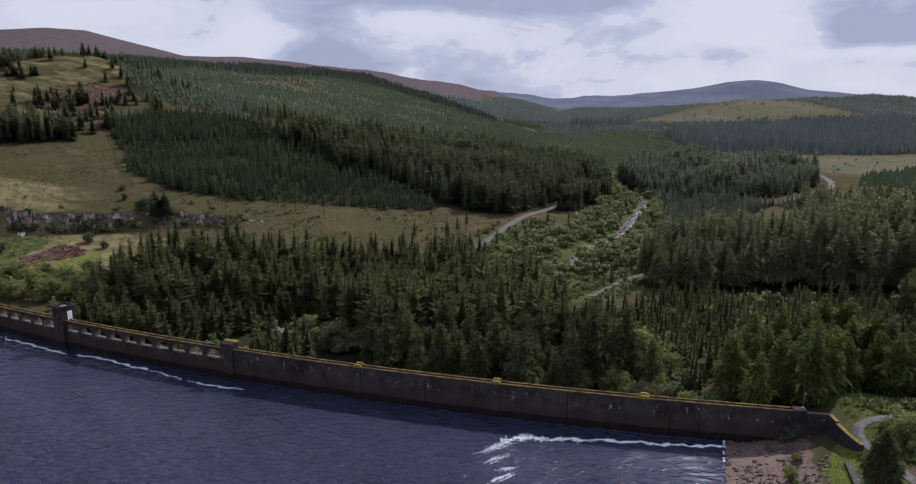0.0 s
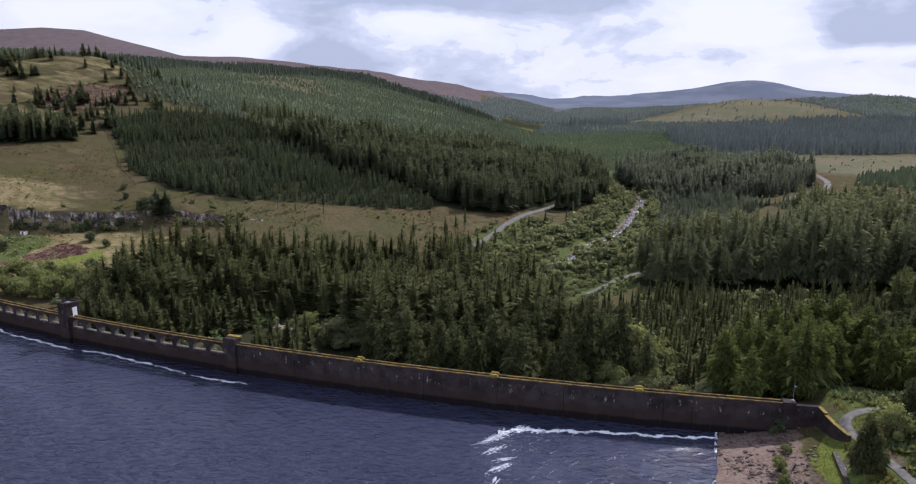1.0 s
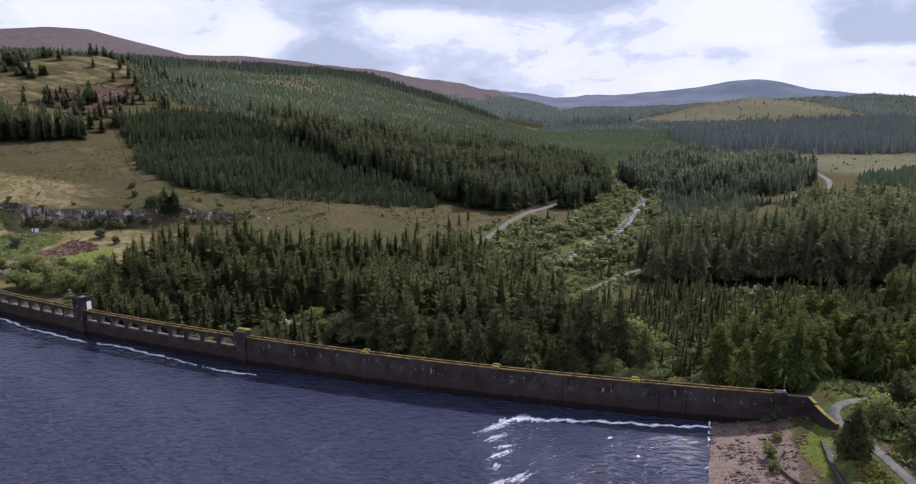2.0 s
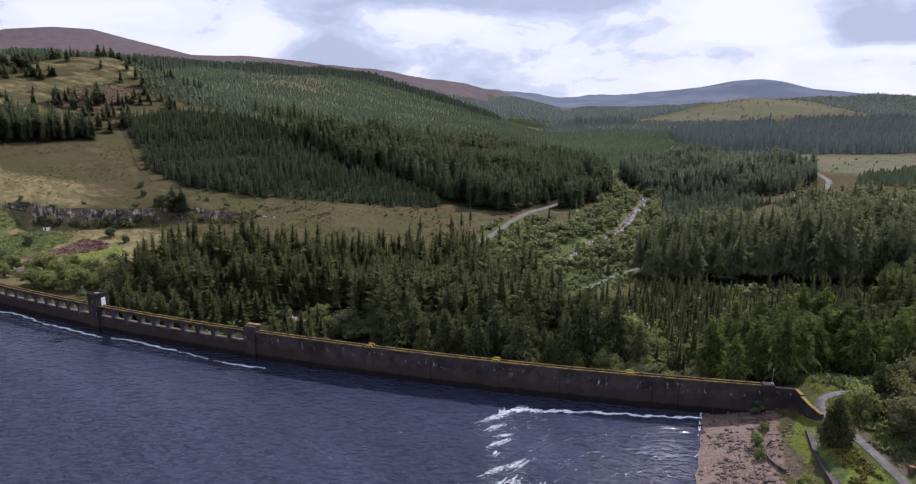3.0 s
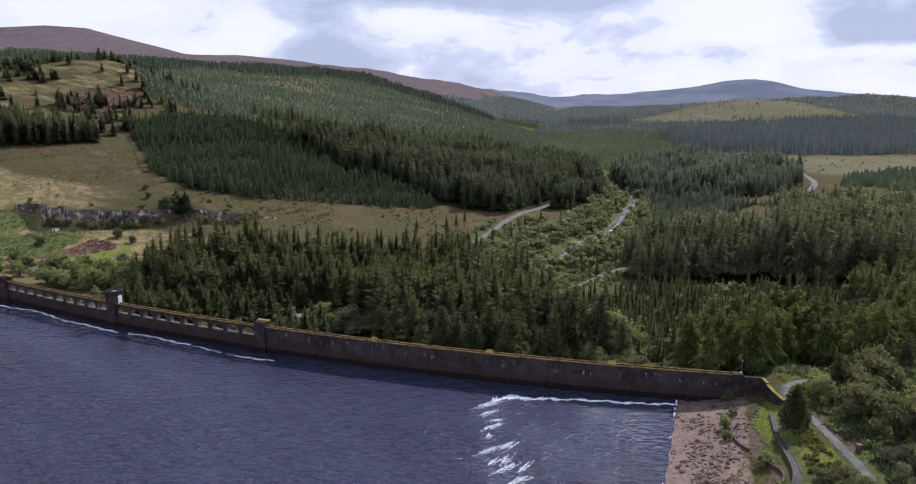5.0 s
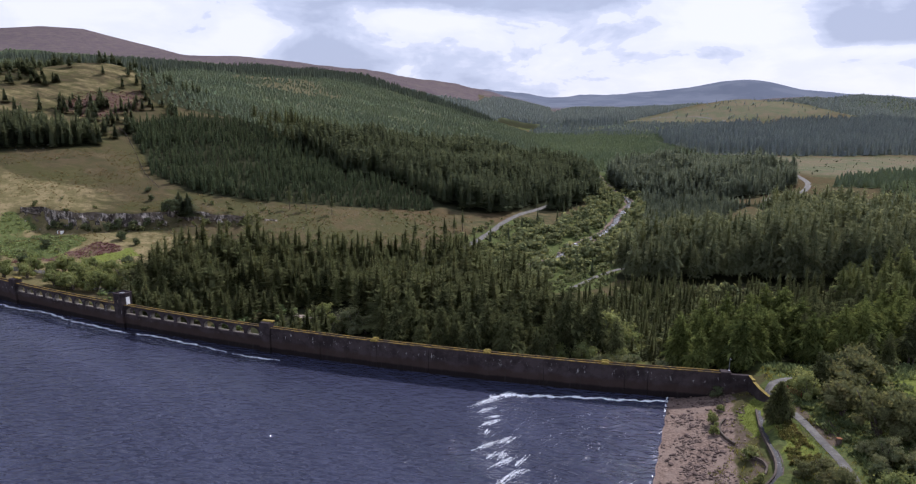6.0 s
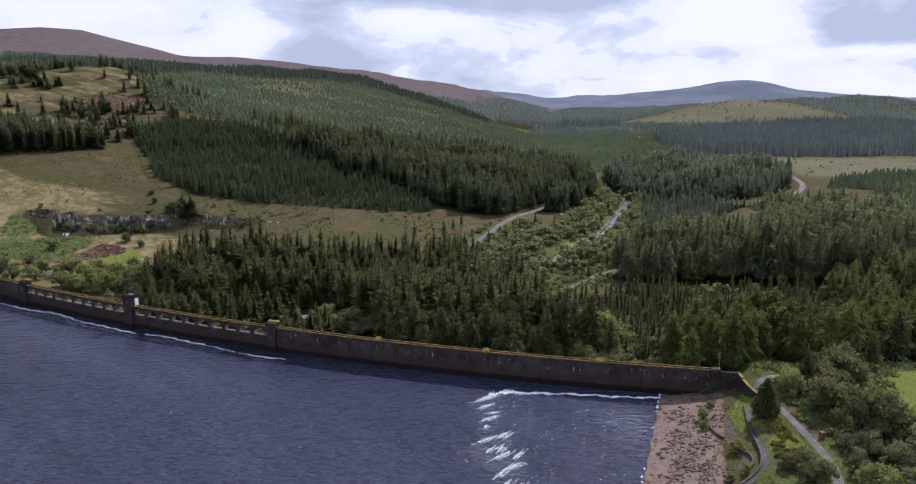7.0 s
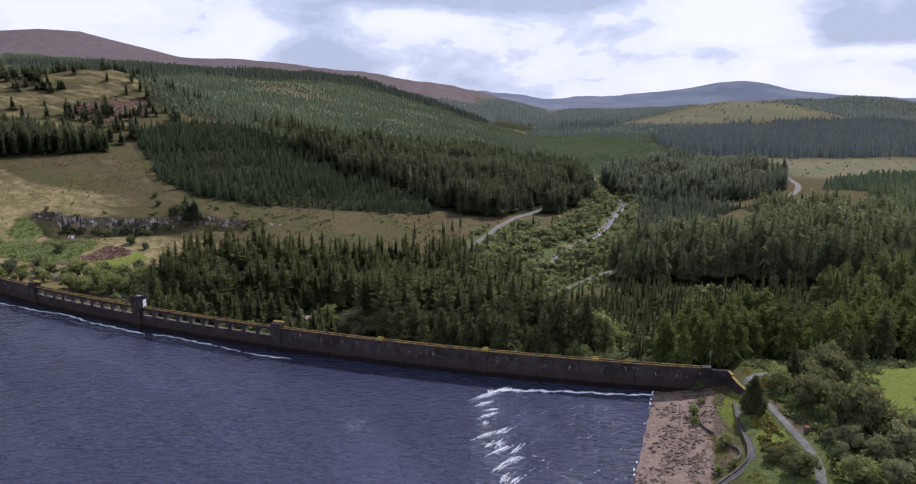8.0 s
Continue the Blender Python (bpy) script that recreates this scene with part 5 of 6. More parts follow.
OLIVE = [(45.8, 77.6, 3.0), (48.2, 77.4, 3.6), (49.4, 73.6, 4.4), (46.8, 73.2, 4.0), (74, 114, 8.0), (62.4, 97.9, 7.6), (63.5, 89.5, 9.6), (67.5, 88, 8.6), (70, 109.4, 8.2), (66, 103, 7.0), (-115, 205.1, 9), (-42.1, 183.7, 4.7)]
PALE = [(60, 81.2, 4.6), (62.5, 77, 5.2), (67.5, 78.7, 6), (73, 82, 6), (61.4, 70, 5), (58.6, 83.6, 3.0), (58, 79, 2.8), (65.5, 70, 6), (77, 75, 6), (84, 80, 5.5), (72, 70, 5), (-38.2, 184.5, 9), (-34.5, 182, 6.5), (27.3, 136.5, 5.6), (31.7, 135.6, 6), (37.3, 134, 4.8), (41, 132.4, 5.6)]
set_out([bush_kind("birch_bush", "light green leafy birch scrub", M_LIGHT, i, "light green scrub") for i in range(3)], LIGHT)
set_out([bush_kind("alder_bush", "dark green leafy alder bush", M_DEEP, i + 1, "dark green bushes") for i in range(3)], DEEP)
set_out([bush_kind("willow_tree", "large rounded olive-brown willow by the drive", M_OLIVE, i + 2, "large willows") for i in range(3)], OLIVE)
set_out([bush_kind("sallow_bush", "pale grey-green sallow bush", M_PALE, i, "pale sallows") for i in range(4)], PALE)


def scrub(name, label, x, y, heights, mat, seed):
    g = np.random.default_rng(seed)
    return forest(name, label, None, 0, heights, SCRUB, mat, seed, spots=(x, y), slim=1.25)


# willow scrub along the river
gsc = np.random.default_rng(31)
rx, ry = gsc.uniform(-30, 130, 7600), gsc.uniform(225, 560, 7600)
dist = near_line(rx, ry, RIVER)
ok = (dist > 4.6) & (dist < 26 + 8 * rough(rx, ry, 20, 2)) & (gsc.random(7600) < 0.36) & (near_line(rx, ry, ROAD_VALLEY) > 4) & (near_line(rx, ry, ROAD_NEAR) > 5)
for p in (WOOD_DAM, WOOD_THIN, WOOD_TALL, WOOD_RIVER, WOOD_FLAT, WOOD_MID):
    ok &= ~inside(rx, ry, p)
scrub("willow_scrub", "grey-green willow scrub along the river", rx[ok], ry[ok], (2.2, 6.8), M_LEAVES, 32)
ok = (dist > 6) & (dist < 40) & (gsc.random(7600) < 0.03)
forest("scattered_spruces", "small dark spruces among the river willows", None, 0, (4, 9.5), LOW, M_DARKWOOD, 59, spots=(rx[ok], ry[ok]), slim=0.8)
px_, py_ = grow(ROADSIDE, 2.6, 43, 0.55, 2.6)
scrub("roadside_scrub", "mixed green scrub between road and river", px_, py_, (1.2, 3.8), M_LEAVES, 44)
ux_, uy_ = grow(WOOD_THIN, 3.4, 45, 0.7, 2.0)
scrub("undergrowth", "pale green birch undergrowth between thin spruces", ux_, uy_, (1.5, 4.2), M_LEAVES, 46)
# scrub behind the spillway arches
rx, ry = gsc.uniform(-125, -35, 800), gsc.uniform(158, 215, 800)
s_, o_ = dam_side(rx, ry)
ok = (o_ > 14) & ~inside(rx, ry, WOOD_DAM) & (near_line(rx, ry, RIVER) > 5) & (gsc.random(800) < np.where(inside(rx, ry, POOL_SIDE), 0.08, 0.5))
scrub("willow_scrub", "bright green scrub below the spillway", rx[ok], ry[ok], (0.9, 3.2), M_FERN, 33)
# scrub and bracken on the bank to the right of the dam
rx, ry = gsc.uniform(44, 125, 4200), gsc.uniform(50, 124, 4200)
b_ = rx - shore_x(ry)
ok = (b_ > 21) & (near_line(rx, ry, PATH_DAM) > 2.2) & (gsc.random(4200) < np.where(inside(rx, ry, BRIGHT_GRASS), 0.22 * (rough(rx, ry, 5, 3) > 0.1), 0.75)) & (rx > 55.5)
FERN = [tuft(330 + i, 16, 0.16) for i in range(4)]
forest("bracken", "tangled green bracken on the bank", None, 0, (0.5, 1.3), FERN, M_BANK, 34, spots=(rx[ok], ry[ok]), slim=2.0)
pick_ = ok & (gsc.random(4200) < 0.14) & ~inside(rx, ry, BRIGHT_GRASS)
scrub("bramble_scrub", "tangled brambles and low bushes on the bank", rx[pick_], ry[pick_], (0.9, 2.3), M_LEAVES, 41)
nx_, ny_ = gsc.uniform(15, 80, 700), gsc.uniform(205, 275, 700)
dn = near_line(nx_, ny_, ROAD_NEAR)
ok = (dn > 3) & (dn < 11) & ~inside(nx_, ny_, WOOD_TALL) & ~inside(nx_, ny_, WOOD_THIN)
scrub("roadside_scrub", "bright green scrub beside the gravel road", nx_[ok], ny_[ok], (0.8, 2.6), M_LEAVES, 42)
# scattered bushes on the felled ground and the quarry bench
rx, ry = gsc.uniform(-235, 0, 2600), gsc.uniform(214, 350, 2600)
ok = (~inside(rx, ry, WOOD_DAM)) & (~inside(rx, ry, WOOD_SLOPE)) & (near_line(rx, ry, ROAD_VALLEY) > 4) & (gsc.random(2600) < np.where(inside(rx, ry, FELLED) | inside(rx, ry, BRACKEN), 0.8 * (rough(rx, ry, 10, 6) > -0.1), 0.08))
ok &= (rx > -130) | (ry < 260) | (gsc.random(2600) < 0.15)
scrub("heath_scrub", "low green scrub on the rough ground", rx[ok], ry[ok], (0.4, 2.2), M_LEAVES, 35)

bx_, by_ = grow(BRACKEN, 1.7, 47, 0.8, 2.0)
forest("bracken", "green bracken covering the quarry bench", None, 0, (0.5, 1.1), FERN, M_FERN, 48, spots=(bx_, by_), slim=2.2)
M_HEATHER = leaf_mat("heather_flowers", (0.075, 0.050, 0.038), (0.135, 0.066, 0.074), (0.088, 0.072, 0.038), False, 0.3)
bx_, by_ = grow(BRACKEN_TOP, 1.7, 53, 0.8, 2.0)
forest("bracken", "green bracken on the edge of the quarry", None, 0, (0.5, 1.1), FERN, M_FERN, 54, spots=(bx_, by_), slim=2.2)
bx_, by_ = grow(HEATHER, 1.1, 49, 0.75, 1.5)
forest("heather", "purple flowering heather on the bench", None, 0, (0.35, 0.7), FERN, M_HEATHER, 50, spots=(bx_, by_), slim=2.4)
bx_, by_ = grow(HEATHER_KNOLL, 2.0, 51, 0.7, 1.5)
forest("heather", "purple heather on the knoll", None, 0, (0.4, 0.8), FERN, M_HEATHER, 52, spots=(bx_, by_), slim=2.6)

# spruces scattered over the knoll and pasture
kx, ky = gsc.uniform(-330, -190, 620), gsc.uniform(360, 540, 620)
keep_ = (gsc.random(620) < 0.08 + 0.85 * (rough(kx, ky, 13, 4) > 0.22) + 0.5 * (kx > -222)) & ~inside(kx, ky, WOOD_SLOPE) & ~inside(kx, ky, WOOD_HILL)
forest("scattered_spruces", "scattered dark spruces over the heathery knoll", None, 0, (4.5, 10.5), HALF, M_DARKWOOD, 36, spots=(kx[keep_], ky[keep_]), slim=1.7)
tx, ty = gsc.uniform(-420, -215, 150), gsc.uniform(500, 560, 150)
forest("scattered_spruces", "line of dark spruces on the knoll's crest", None, 0, (6, 11), HALF, M_DARKWOOD, 37, spots=(tx, ty))
qx = gsc.uniform(-188, -98, 34)
qy = cliff_y(qx) + np.where(gsc.random(34) < 0.75, gsc.uniform(-5, -2, 34), gsc.uniform(0.5, 5, 34))
forest("cliff_scrub", "dark bushes along the quarry cliff", None, 0, (1.5, 4), SCRUB, M_WOOD, 38, spots=(qx, qy), slim=1.3)
hx, hy = gsc.uniform(300, 580, 200), gsc.uniform(600, 850, 200)
ok = inside(hx, hy, FELLED_FLAT)
forest("felled_scrub", "small bushes on the felled flat", None, 0, (0.8, 2.4), TINY, M_GREENWOOD, 39, spots=(hx[ok], hy[ok]), slim=1.8)
hx, hy = gsc.uniform(380, 900, 170), gsc.uniform(1600, 1950, 170)
ok = inside(hx, hy, FELLED_HILL)
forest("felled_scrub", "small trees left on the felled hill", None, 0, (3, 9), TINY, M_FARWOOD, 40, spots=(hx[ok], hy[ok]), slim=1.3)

# tall thin trees left standing on the felled ground
SPARSE = [conifer(14, 4, 2, 80 + i, 0.75, 0.35, ragged=0.5) for i in range(3)]
snags = [tree_kind("thin_pine", "tall thin sparse pine standing on felled ground", s, M_SPRUCE, "pines on felled ground") for s in SPARSE]
sx, sy = np.array([-88.5, -81, -69, -27, -13.3, -9.6, -5.5, -14, -4, 2.0]), np.array([311.3, 312.8, 315, 292.4, 304, 316.5, 325, 303, 288, 283.0])
for i in range(len(sx)):
    k = snags[i % 3]
    h = rng.uniform(9, 13)
    m = pose(sx[i], sy[i], float(land(sx[i], sy[i])) - 0.1, 0, 0, rng.uniform(0, 360)) @ Matrix.Diagonal((h, h, h, 1))
    if i < 3:
        k.matrix_basis = m
    else:
        s = k.scale.copy()
        k.scale = (1, 1, 1)
        copy_thing(k, m)
        k.scale = s

forest("scattered_spruces", "dark tall spruces at the end of the quarry cliff", None, 0, (9, 12), HALF, M_DARKWOOD, 55,
       spots=(np.array([-130.5, -127.6, -132.6, -129]), np.array([287, 287.4, 289.5, 290])), slim=1.7)

SPARE = [conifer(16, 6, 3, 450 + i, 0.85, 0.4, ragged=0.5) for i in range(4)]
px_, py_ = grow([(-158, 452), (-140, 432), (-116, 424), (-92, 432), (-84, 470), (-100, 520), (-128, 520)], 8.5, 57, 0.75)
forest("tall_pines", "tall thin old pines standing over the plantation", None, 0, (11, 17), SPARE, M_WOOD, 58, spots=(px_, py_))

# the dark spruce by the channel
fir = tree_kind("fir_tree", "dense dark green fir standing alone by the drive", conifer(36, 19, 2, 91, 2.1, 0.02, 0.12, 0.12), M_SPRUCE, "")
fir.matrix_basis = pose(50.3, 96.4, float(land(50.3, 96.4)) - 0.1, 0, 0, 40) @ Matrix.Diagonal((7.0, 7.0, 7.3, 1))

# ---- shore, channel, foam, quarry ----
def stone(seed, flat=0.6):
    """An angular boulder about one metre across."""
    g = np.random.default_rng(seed)
    bm = bmesh.new()
    bmesh.ops.create_icosphere(bm, subdivisions=1, radius=0.5)
    for v in bm.verts:
        v.co = Vector((v.co.x, v.co.y, v.co.z * flat)) * g.uniform(0.72, 1.2)
    return bm


STONES = [mesh_bm("boulder", stone(200 + i), M_STONE) for i in range(6)]
ARR = []
for me in STONES[:4]:
    v = np.empty(len(me.vertices) * 3, np.float32)
    me.vertices.foreach_get("co", v)
    t = np.array([p.vertices[:] for p in me.polygons])
    ARR.append((v.reshape(-1, 3), t))


def scatter(name, label, x, y, sizes, mat, seed, sink=0.25, lift=0.0):
    """Stones too many to count, in one object."""
    g = np.random.default_rng(seed)
    z = land(x, y) + lift
    VV, TT, KK, base_ = [], [], [], 0
    for i in range(len(x)):
        v, t = ARR[int(g.integers(len(ARR)))]
        a, s = g.uniform(0, 6.28), sizes[0] * (sizes[1] / sizes[0]) ** (g.random() ** 2)
        c, n = math.cos(a), math.sin(a)
        VV.append(np.stack([(v[:, 0] * c - v[:, 1] * n) * s + x[i], (v[:, 0] * n + v[:, 1] * c) * s * 0.8 + y[i], (v[:, 2] * 0.8 + 0.3 - sink) * s + z[i]], 1))
        TT.append(t + base_)
        KK.append(np.full(len(t), g.random()))
        base_ += len(v)
    return tagged(new(name, mesh_np(name, np.concatenate(VV), np.concatenate(TT), mat, False, np.concatenate(KK))), label, "stones", kind="stuff")


def shore_stone_mat():
    k = Mat("dark_red_stones")
    col = k.mix(k.attr("tint"), (0.045, 0.030, 0.025), (0.150, 0.108, 0.090))
    f = k.noise(0.25, 4.0, 0.6)
    return k.done(k.mix(k.step(f, 0.45, 0.7), col, (0.14, 0.10, 0.085)), 0.9, k.bump(f, 0.5, 0.05), spec=0.2)


M_STONES = shore_stone_mat()
gst = np.random.default_rng(51)
x, y = gst.uniform(15, 52, 24000), gst.uniform(55, 115, 24000)
b = x - shore_x(y)
dense = np.clip(0.06 + 0.9 * rough(x, y, 2.1, 6) + 0.5 * rough(x, y, 0.8, 2) + 0.45 * ((b > 4) & (b < 12)), 0, 1)
ok = (b > 0.3) & (b < 15) & (gst.random(24000) < dense)
scatter("shore_stones", "reddish-brown stones strewn over the dry shore", x[ok], y[ok], (0.16, 0.75), M_STONES, 52, 0.15)
n_b = 0
for i in range(400):
    bx, by = gst.uniform(22, 50), gst.uniform(66, 113)
    q = bx - shore_x(by)
    if q < 1.5 or q > 13 or rough(np.array(bx), np.array(by), 3.5, 6) < 0.1 or n_b >= 70:
        continue
    n_b += 1
    me = STONES[n_b % 6]
    ob = new("boulder", me)
    s = gst.uniform(0.5, 1.15)
    ob.matrix_basis = pose(bx, by, float(land(bx, by)) + 0.12 * s, 0, 0, gst.uniform(0, 360)) @ Matrix.Diagonal((s, s * 0.8, s * 0.7, 1))
    tagged(ob, "reddish-brown angular boulder on the shore", "boulder", "boulders on the shore")

# rocks in the river and the pile below the spillway
t = gst.uniform(0, len(RIVER) - 1.001, 900)
k = t.astype(int)
R_ = np.array(RIVER, float)
p = R_[k] + (R_[k + 1] - R_[k]) * (t - k)[:, None] + gst.normal(0, 2.4, (900, 2))
scatter("river_stones", "grey stones in and along the river", p[:, 0], p[:, 1], (0.4, 1.8), M_ROCK, 53, 0.1)
x, y = gst.normal(-57, 1.9, 46), gst.normal(200.5, 1.0, 46)
scatter("rock_pile", "pale bare rocks beside the stilling pool", x, y, (0.8, 2.2), M_PALEROCK, 54, 0.1, 0.3)

# the quarry cliff
def cliff_mat():
    k = Mat("quarry_rock")
    n = k.noise(1.4, 6.0, 0.7, k.scaled(k.where(), (1.0, 1.0, 0.3)))
    f = k.noise(0.35, 4.0, 0.7)
    w = k.noise(5.0, 4.0, 0.6)
    col = k.mix(k.step(n, 0.43, 0.62), (0.045, 0.037, 0.032), (0.38, 0.33, 0.285))
    col = k.mix(k.step(w, 0.46, 0.6), col, (0.115, 0.092, 0.072))
    col = k.mix(k.math("MULTIPLY", k.step(f, 0.55, 0.68), 0.7), col, (0.062, 0.070, 0.034))
    return k.done(col, 1.0, k.bump(n, 0.9, 0.6), spec=0.0)


M_CLIFF = cliff_mat()


def cliff():
    xs = np.arange(-190, -90, 0.6)
    ups = np.linspace(0, 1, 13)
    V = []
    for x0 in xs:
        y0 = float(cliff_y(np.array(x0)))
        lo, hi = float(land(x0, y0 - 1.6)) - 0.5, float(land(x0, y0 + 1.8)) + 0.12
        for u in ups:
            n = noise.fractal(Vector((x0 * 0.32, u * 2.2, 0)), 0.6, 2.1, 5) * 1.1 + noise.cell(Vector((x0 * 0.5, u * 3.5, 4))) * 0.7
            V.append((x0 + 0.3 * n, y0 - 1.3 + 1.9 * u - n * 0.8 * math.sin(math.pi * u), lo + (hi - lo) * u))
    n = len(ups)
    T = []
    for i in range(len(xs) - 1):
        for j in range(n - 1):
            a = i * n + j
            T += [(a, a + n, a + 1), (a + 1, a + n, a + n + 1)]
    return np.array(V), np.array(T)


tagged(new("cliff", mesh_np("cliff", *cliff(), M_CLIFF)), "grey broken rock face of an old quarry", "cliff", kind="structure")
x = gst.uniform(-215, -95, 160)
y = cliff_y(x) - gst.uniform(1.5, 6, 160)
scatter("scree", "fallen rocks below the quarry face", x, y, (0.3, 1.3), M_ROCK, 55)
x, y = gst.uniform(-300, -150, 220), gst.uniform(282, 480, 220)
ok = (rough(x, y, 12, 9) > 0.25) & ~inside(x, y, WOOD_SLOPE)
scatter("field_stones", "pale stones showing through the hill pasture", x[ok], y[ok], (0.4, 1.5), M_ROCK, 56)

# the concrete channel with running water
CHANNEL = [(49.9, 103), (48.9, 99.9), (47.4, 95.2), (46.4, 90.9), (45.2, 85.7), (44.1, 81.5), (42.6, 78.4), (39.7, 76.4), (36.5, 74.5), (32, 71), (28, 68)]


def along(points, sub=5, rounds=4):
    p = np.array(points, float)
    t = np.linspace(0, len(p) - 1, (len(p) - 1) * sub + 1)
    q = np.stack([np.interp(t, np.arange(len(p)), p[:, i]) for i in (0, 1)], 1)
    for _ in range(rounds):
        q[1:-1] = (q[:-2] + 2 * q[1:-1] + q[2:]) / 4
    d = np.gradient(q, axis=0)
    return q, np.stack([-d[:, 1], d[:, 0]], 1) / np.linalg.norm(d, axis=1)[:, None]


def kerb_wall(points, shift, thick, z_of, depth):
    """A low wall along a line."""
    q, nrm = along(points)
    bm, rings = bmesh.new(), []
    for i in range(len(q)):
        a, b = q[i] + nrm[i] * (shift - thick / 2), q[i] + nrm[i] * (shift + thick / 2)
        z = z_of(i, q[i])
        rings.append([bm.verts.new(v) for v in ((*a, z - depth), (*b, z - depth), (*b, z), (*a, z))])
    for u, v in zip(rings, rings[1:]):
        for j in range(4):
            bm.faces.new((u[j], v[j], v[(j + 1) % 4], u[(j + 1) % 4]))
    bm.faces.new(rings[0])
    bm.faces.new(rings[-1][::-1])
    return bm


qc, _ = along(CHANNEL)
top_z = land(qc[:, 0], qc[:, 1])
for _ in range(12):
    top_z[1:-1] = (top_z[:-2] + 2 * top_z[1:-1] + top_z[2:]) / 4
def stream_mat():
    k = Mat("running_water")
    n = k.noise(0.5, 5.0, 0.7)
    return k.done(k.mix(k.step(n, 0.56, 0.68), (0.035, 0.033, 0.036), (0.26, 0.27, 0.29)), 0.7, k.bump(n, 0.6, 0.1), spec=0.15)


M_STREAM = stream_mat()
channel = new("water_channel")
tagged(channel, "narrow curving concrete channel with running water", "channel", kind="structure")
part("side_wall", mesh_bm("side_wall", kerb_wall(CHANNEL, 0.5, 0.2, lambda i, q: top_z[i] + 0.26, 1.5), M_LEDGE), channel)
part("side_wall", mesh_bm("side_wall", kerb_wall(CHANNEL, -0.54, 0.3, lambda i, q: top_z[i] + 0.34, 1.5), M_LEDGE), channel)
part("stream", ribbon(CHANNEL, 0.8, 0.05, M_STREAM, "stream", up=top_z + 0.16, sub=5), channel, "shallow white running water")
LOW_WALL = [(43.4, 102.2), (42.3, 101), (41.3, 99.3), (40.8, 97), (41.0, 94.6), (41.4, 92.4)]
LOW_WALL2 = [(41.6, 87.4), (42.4, 85.7), (42.8, 83.9), (42.5, 82.1), (41.4, 80.4)]
for line in (LOW_WALL, LOW_WALL2):
    tagged(new("low_wall", mesh_bm("low_wall", kerb_wall(line, 0, 0.28, lambda i, q: float(land(*q)) + 0.55, 1.4), M_LEDGE)),
           "curved low brown concrete retaining wall", "wall", kind="structure")

# foam blown against the dam and drifting out in streaks
def flecks(name, label, places, seed):
    g = np.random.default_rng(seed)
    V, T = [], []
    for x, y, w, l, a in places:
        n, b = 7, len(V)
        V.append((x, y, 0.06))
        for j in range(n):
            q = 6.283 * j / n
            r = g.uniform(0.6, 1.3)
            u, v = l * r * math.cos(q), w * r * math.sin(q)
            V.append((x + u * math.cos(a) - v * math.sin(a), y + u * math.sin(a) + v * math.cos(a), 0.02))
        T += [(b, b + 1 + j, b + 1 + (j + 1) % n) for j in range(n)]
    return tagged(new(name, mesh_np(name, np.array(V), np.array(T), M_FOAM)), label, "foam", kind="stuff")


gf = np.random.default_rng(61)
spots = []


def streak(x0, y0, x1, y1, thick, amount):
    """A torn band of foam between two places, thickest at its heart."""
    a, long_ = math.atan2(y1 - y0, x1 - x0), math.hypot(x1 - x0, y1 - y0)
    for j in range(int(amount * long_)):
        u = np.clip(0.5 + gf.normal(0, 0.24), -0.1, 1.1)
        q = gf.normal(0, 1.25) * thick * (1.15 - abs(u - 0.5) * 1.6) + 0.25 * thick * math.sin(u * 9 + x0)
        spots.append((x0 + u * (x1 - x0) - q * math.sin(a), y0 + u * (y1 - y0) + q * math.cos(a), gf.uniform(0.012, 0.045), gf.uniform(0.05, 0.22), a + gf.normal(0, 0.4)))


# a solid line off the right panels, ragged where it thickens
for i in range(3600):
    s = 2.5 + 35 * gf.random()
    off = np.interp(s, [2.2, 4.9, 9, 13, 17, 23.3, 29.3, 37], [-9.1, -6.4, -6.0, -5.2, -4.4, -3.6, -3.3, -2.1]) + 0.25 * math.sin(s * 1.1) + 0.15 * math.sin(s * 2.9)
    wide = np.interp(s, [2.5, 6, 10, 16, 22, 37], [0.8, 0.6, 0.34, 0.28, 0.22, 0.14]) * (0.7 + 0.5 * math.sin(s * 2.3 + math.sin(s * 5)))
    x, y = dam_at(s, off + gf.normal(0, wide))
    if gf.random() < 0.62 + 0.38 * math.sin(s * 0.9 + 2):
        spots.append((x, y, gf.uniform(0.02, 0.085), gf.uniform(0.1, 0.4), DAM_A0 + gf.normal(0, 0.3)))
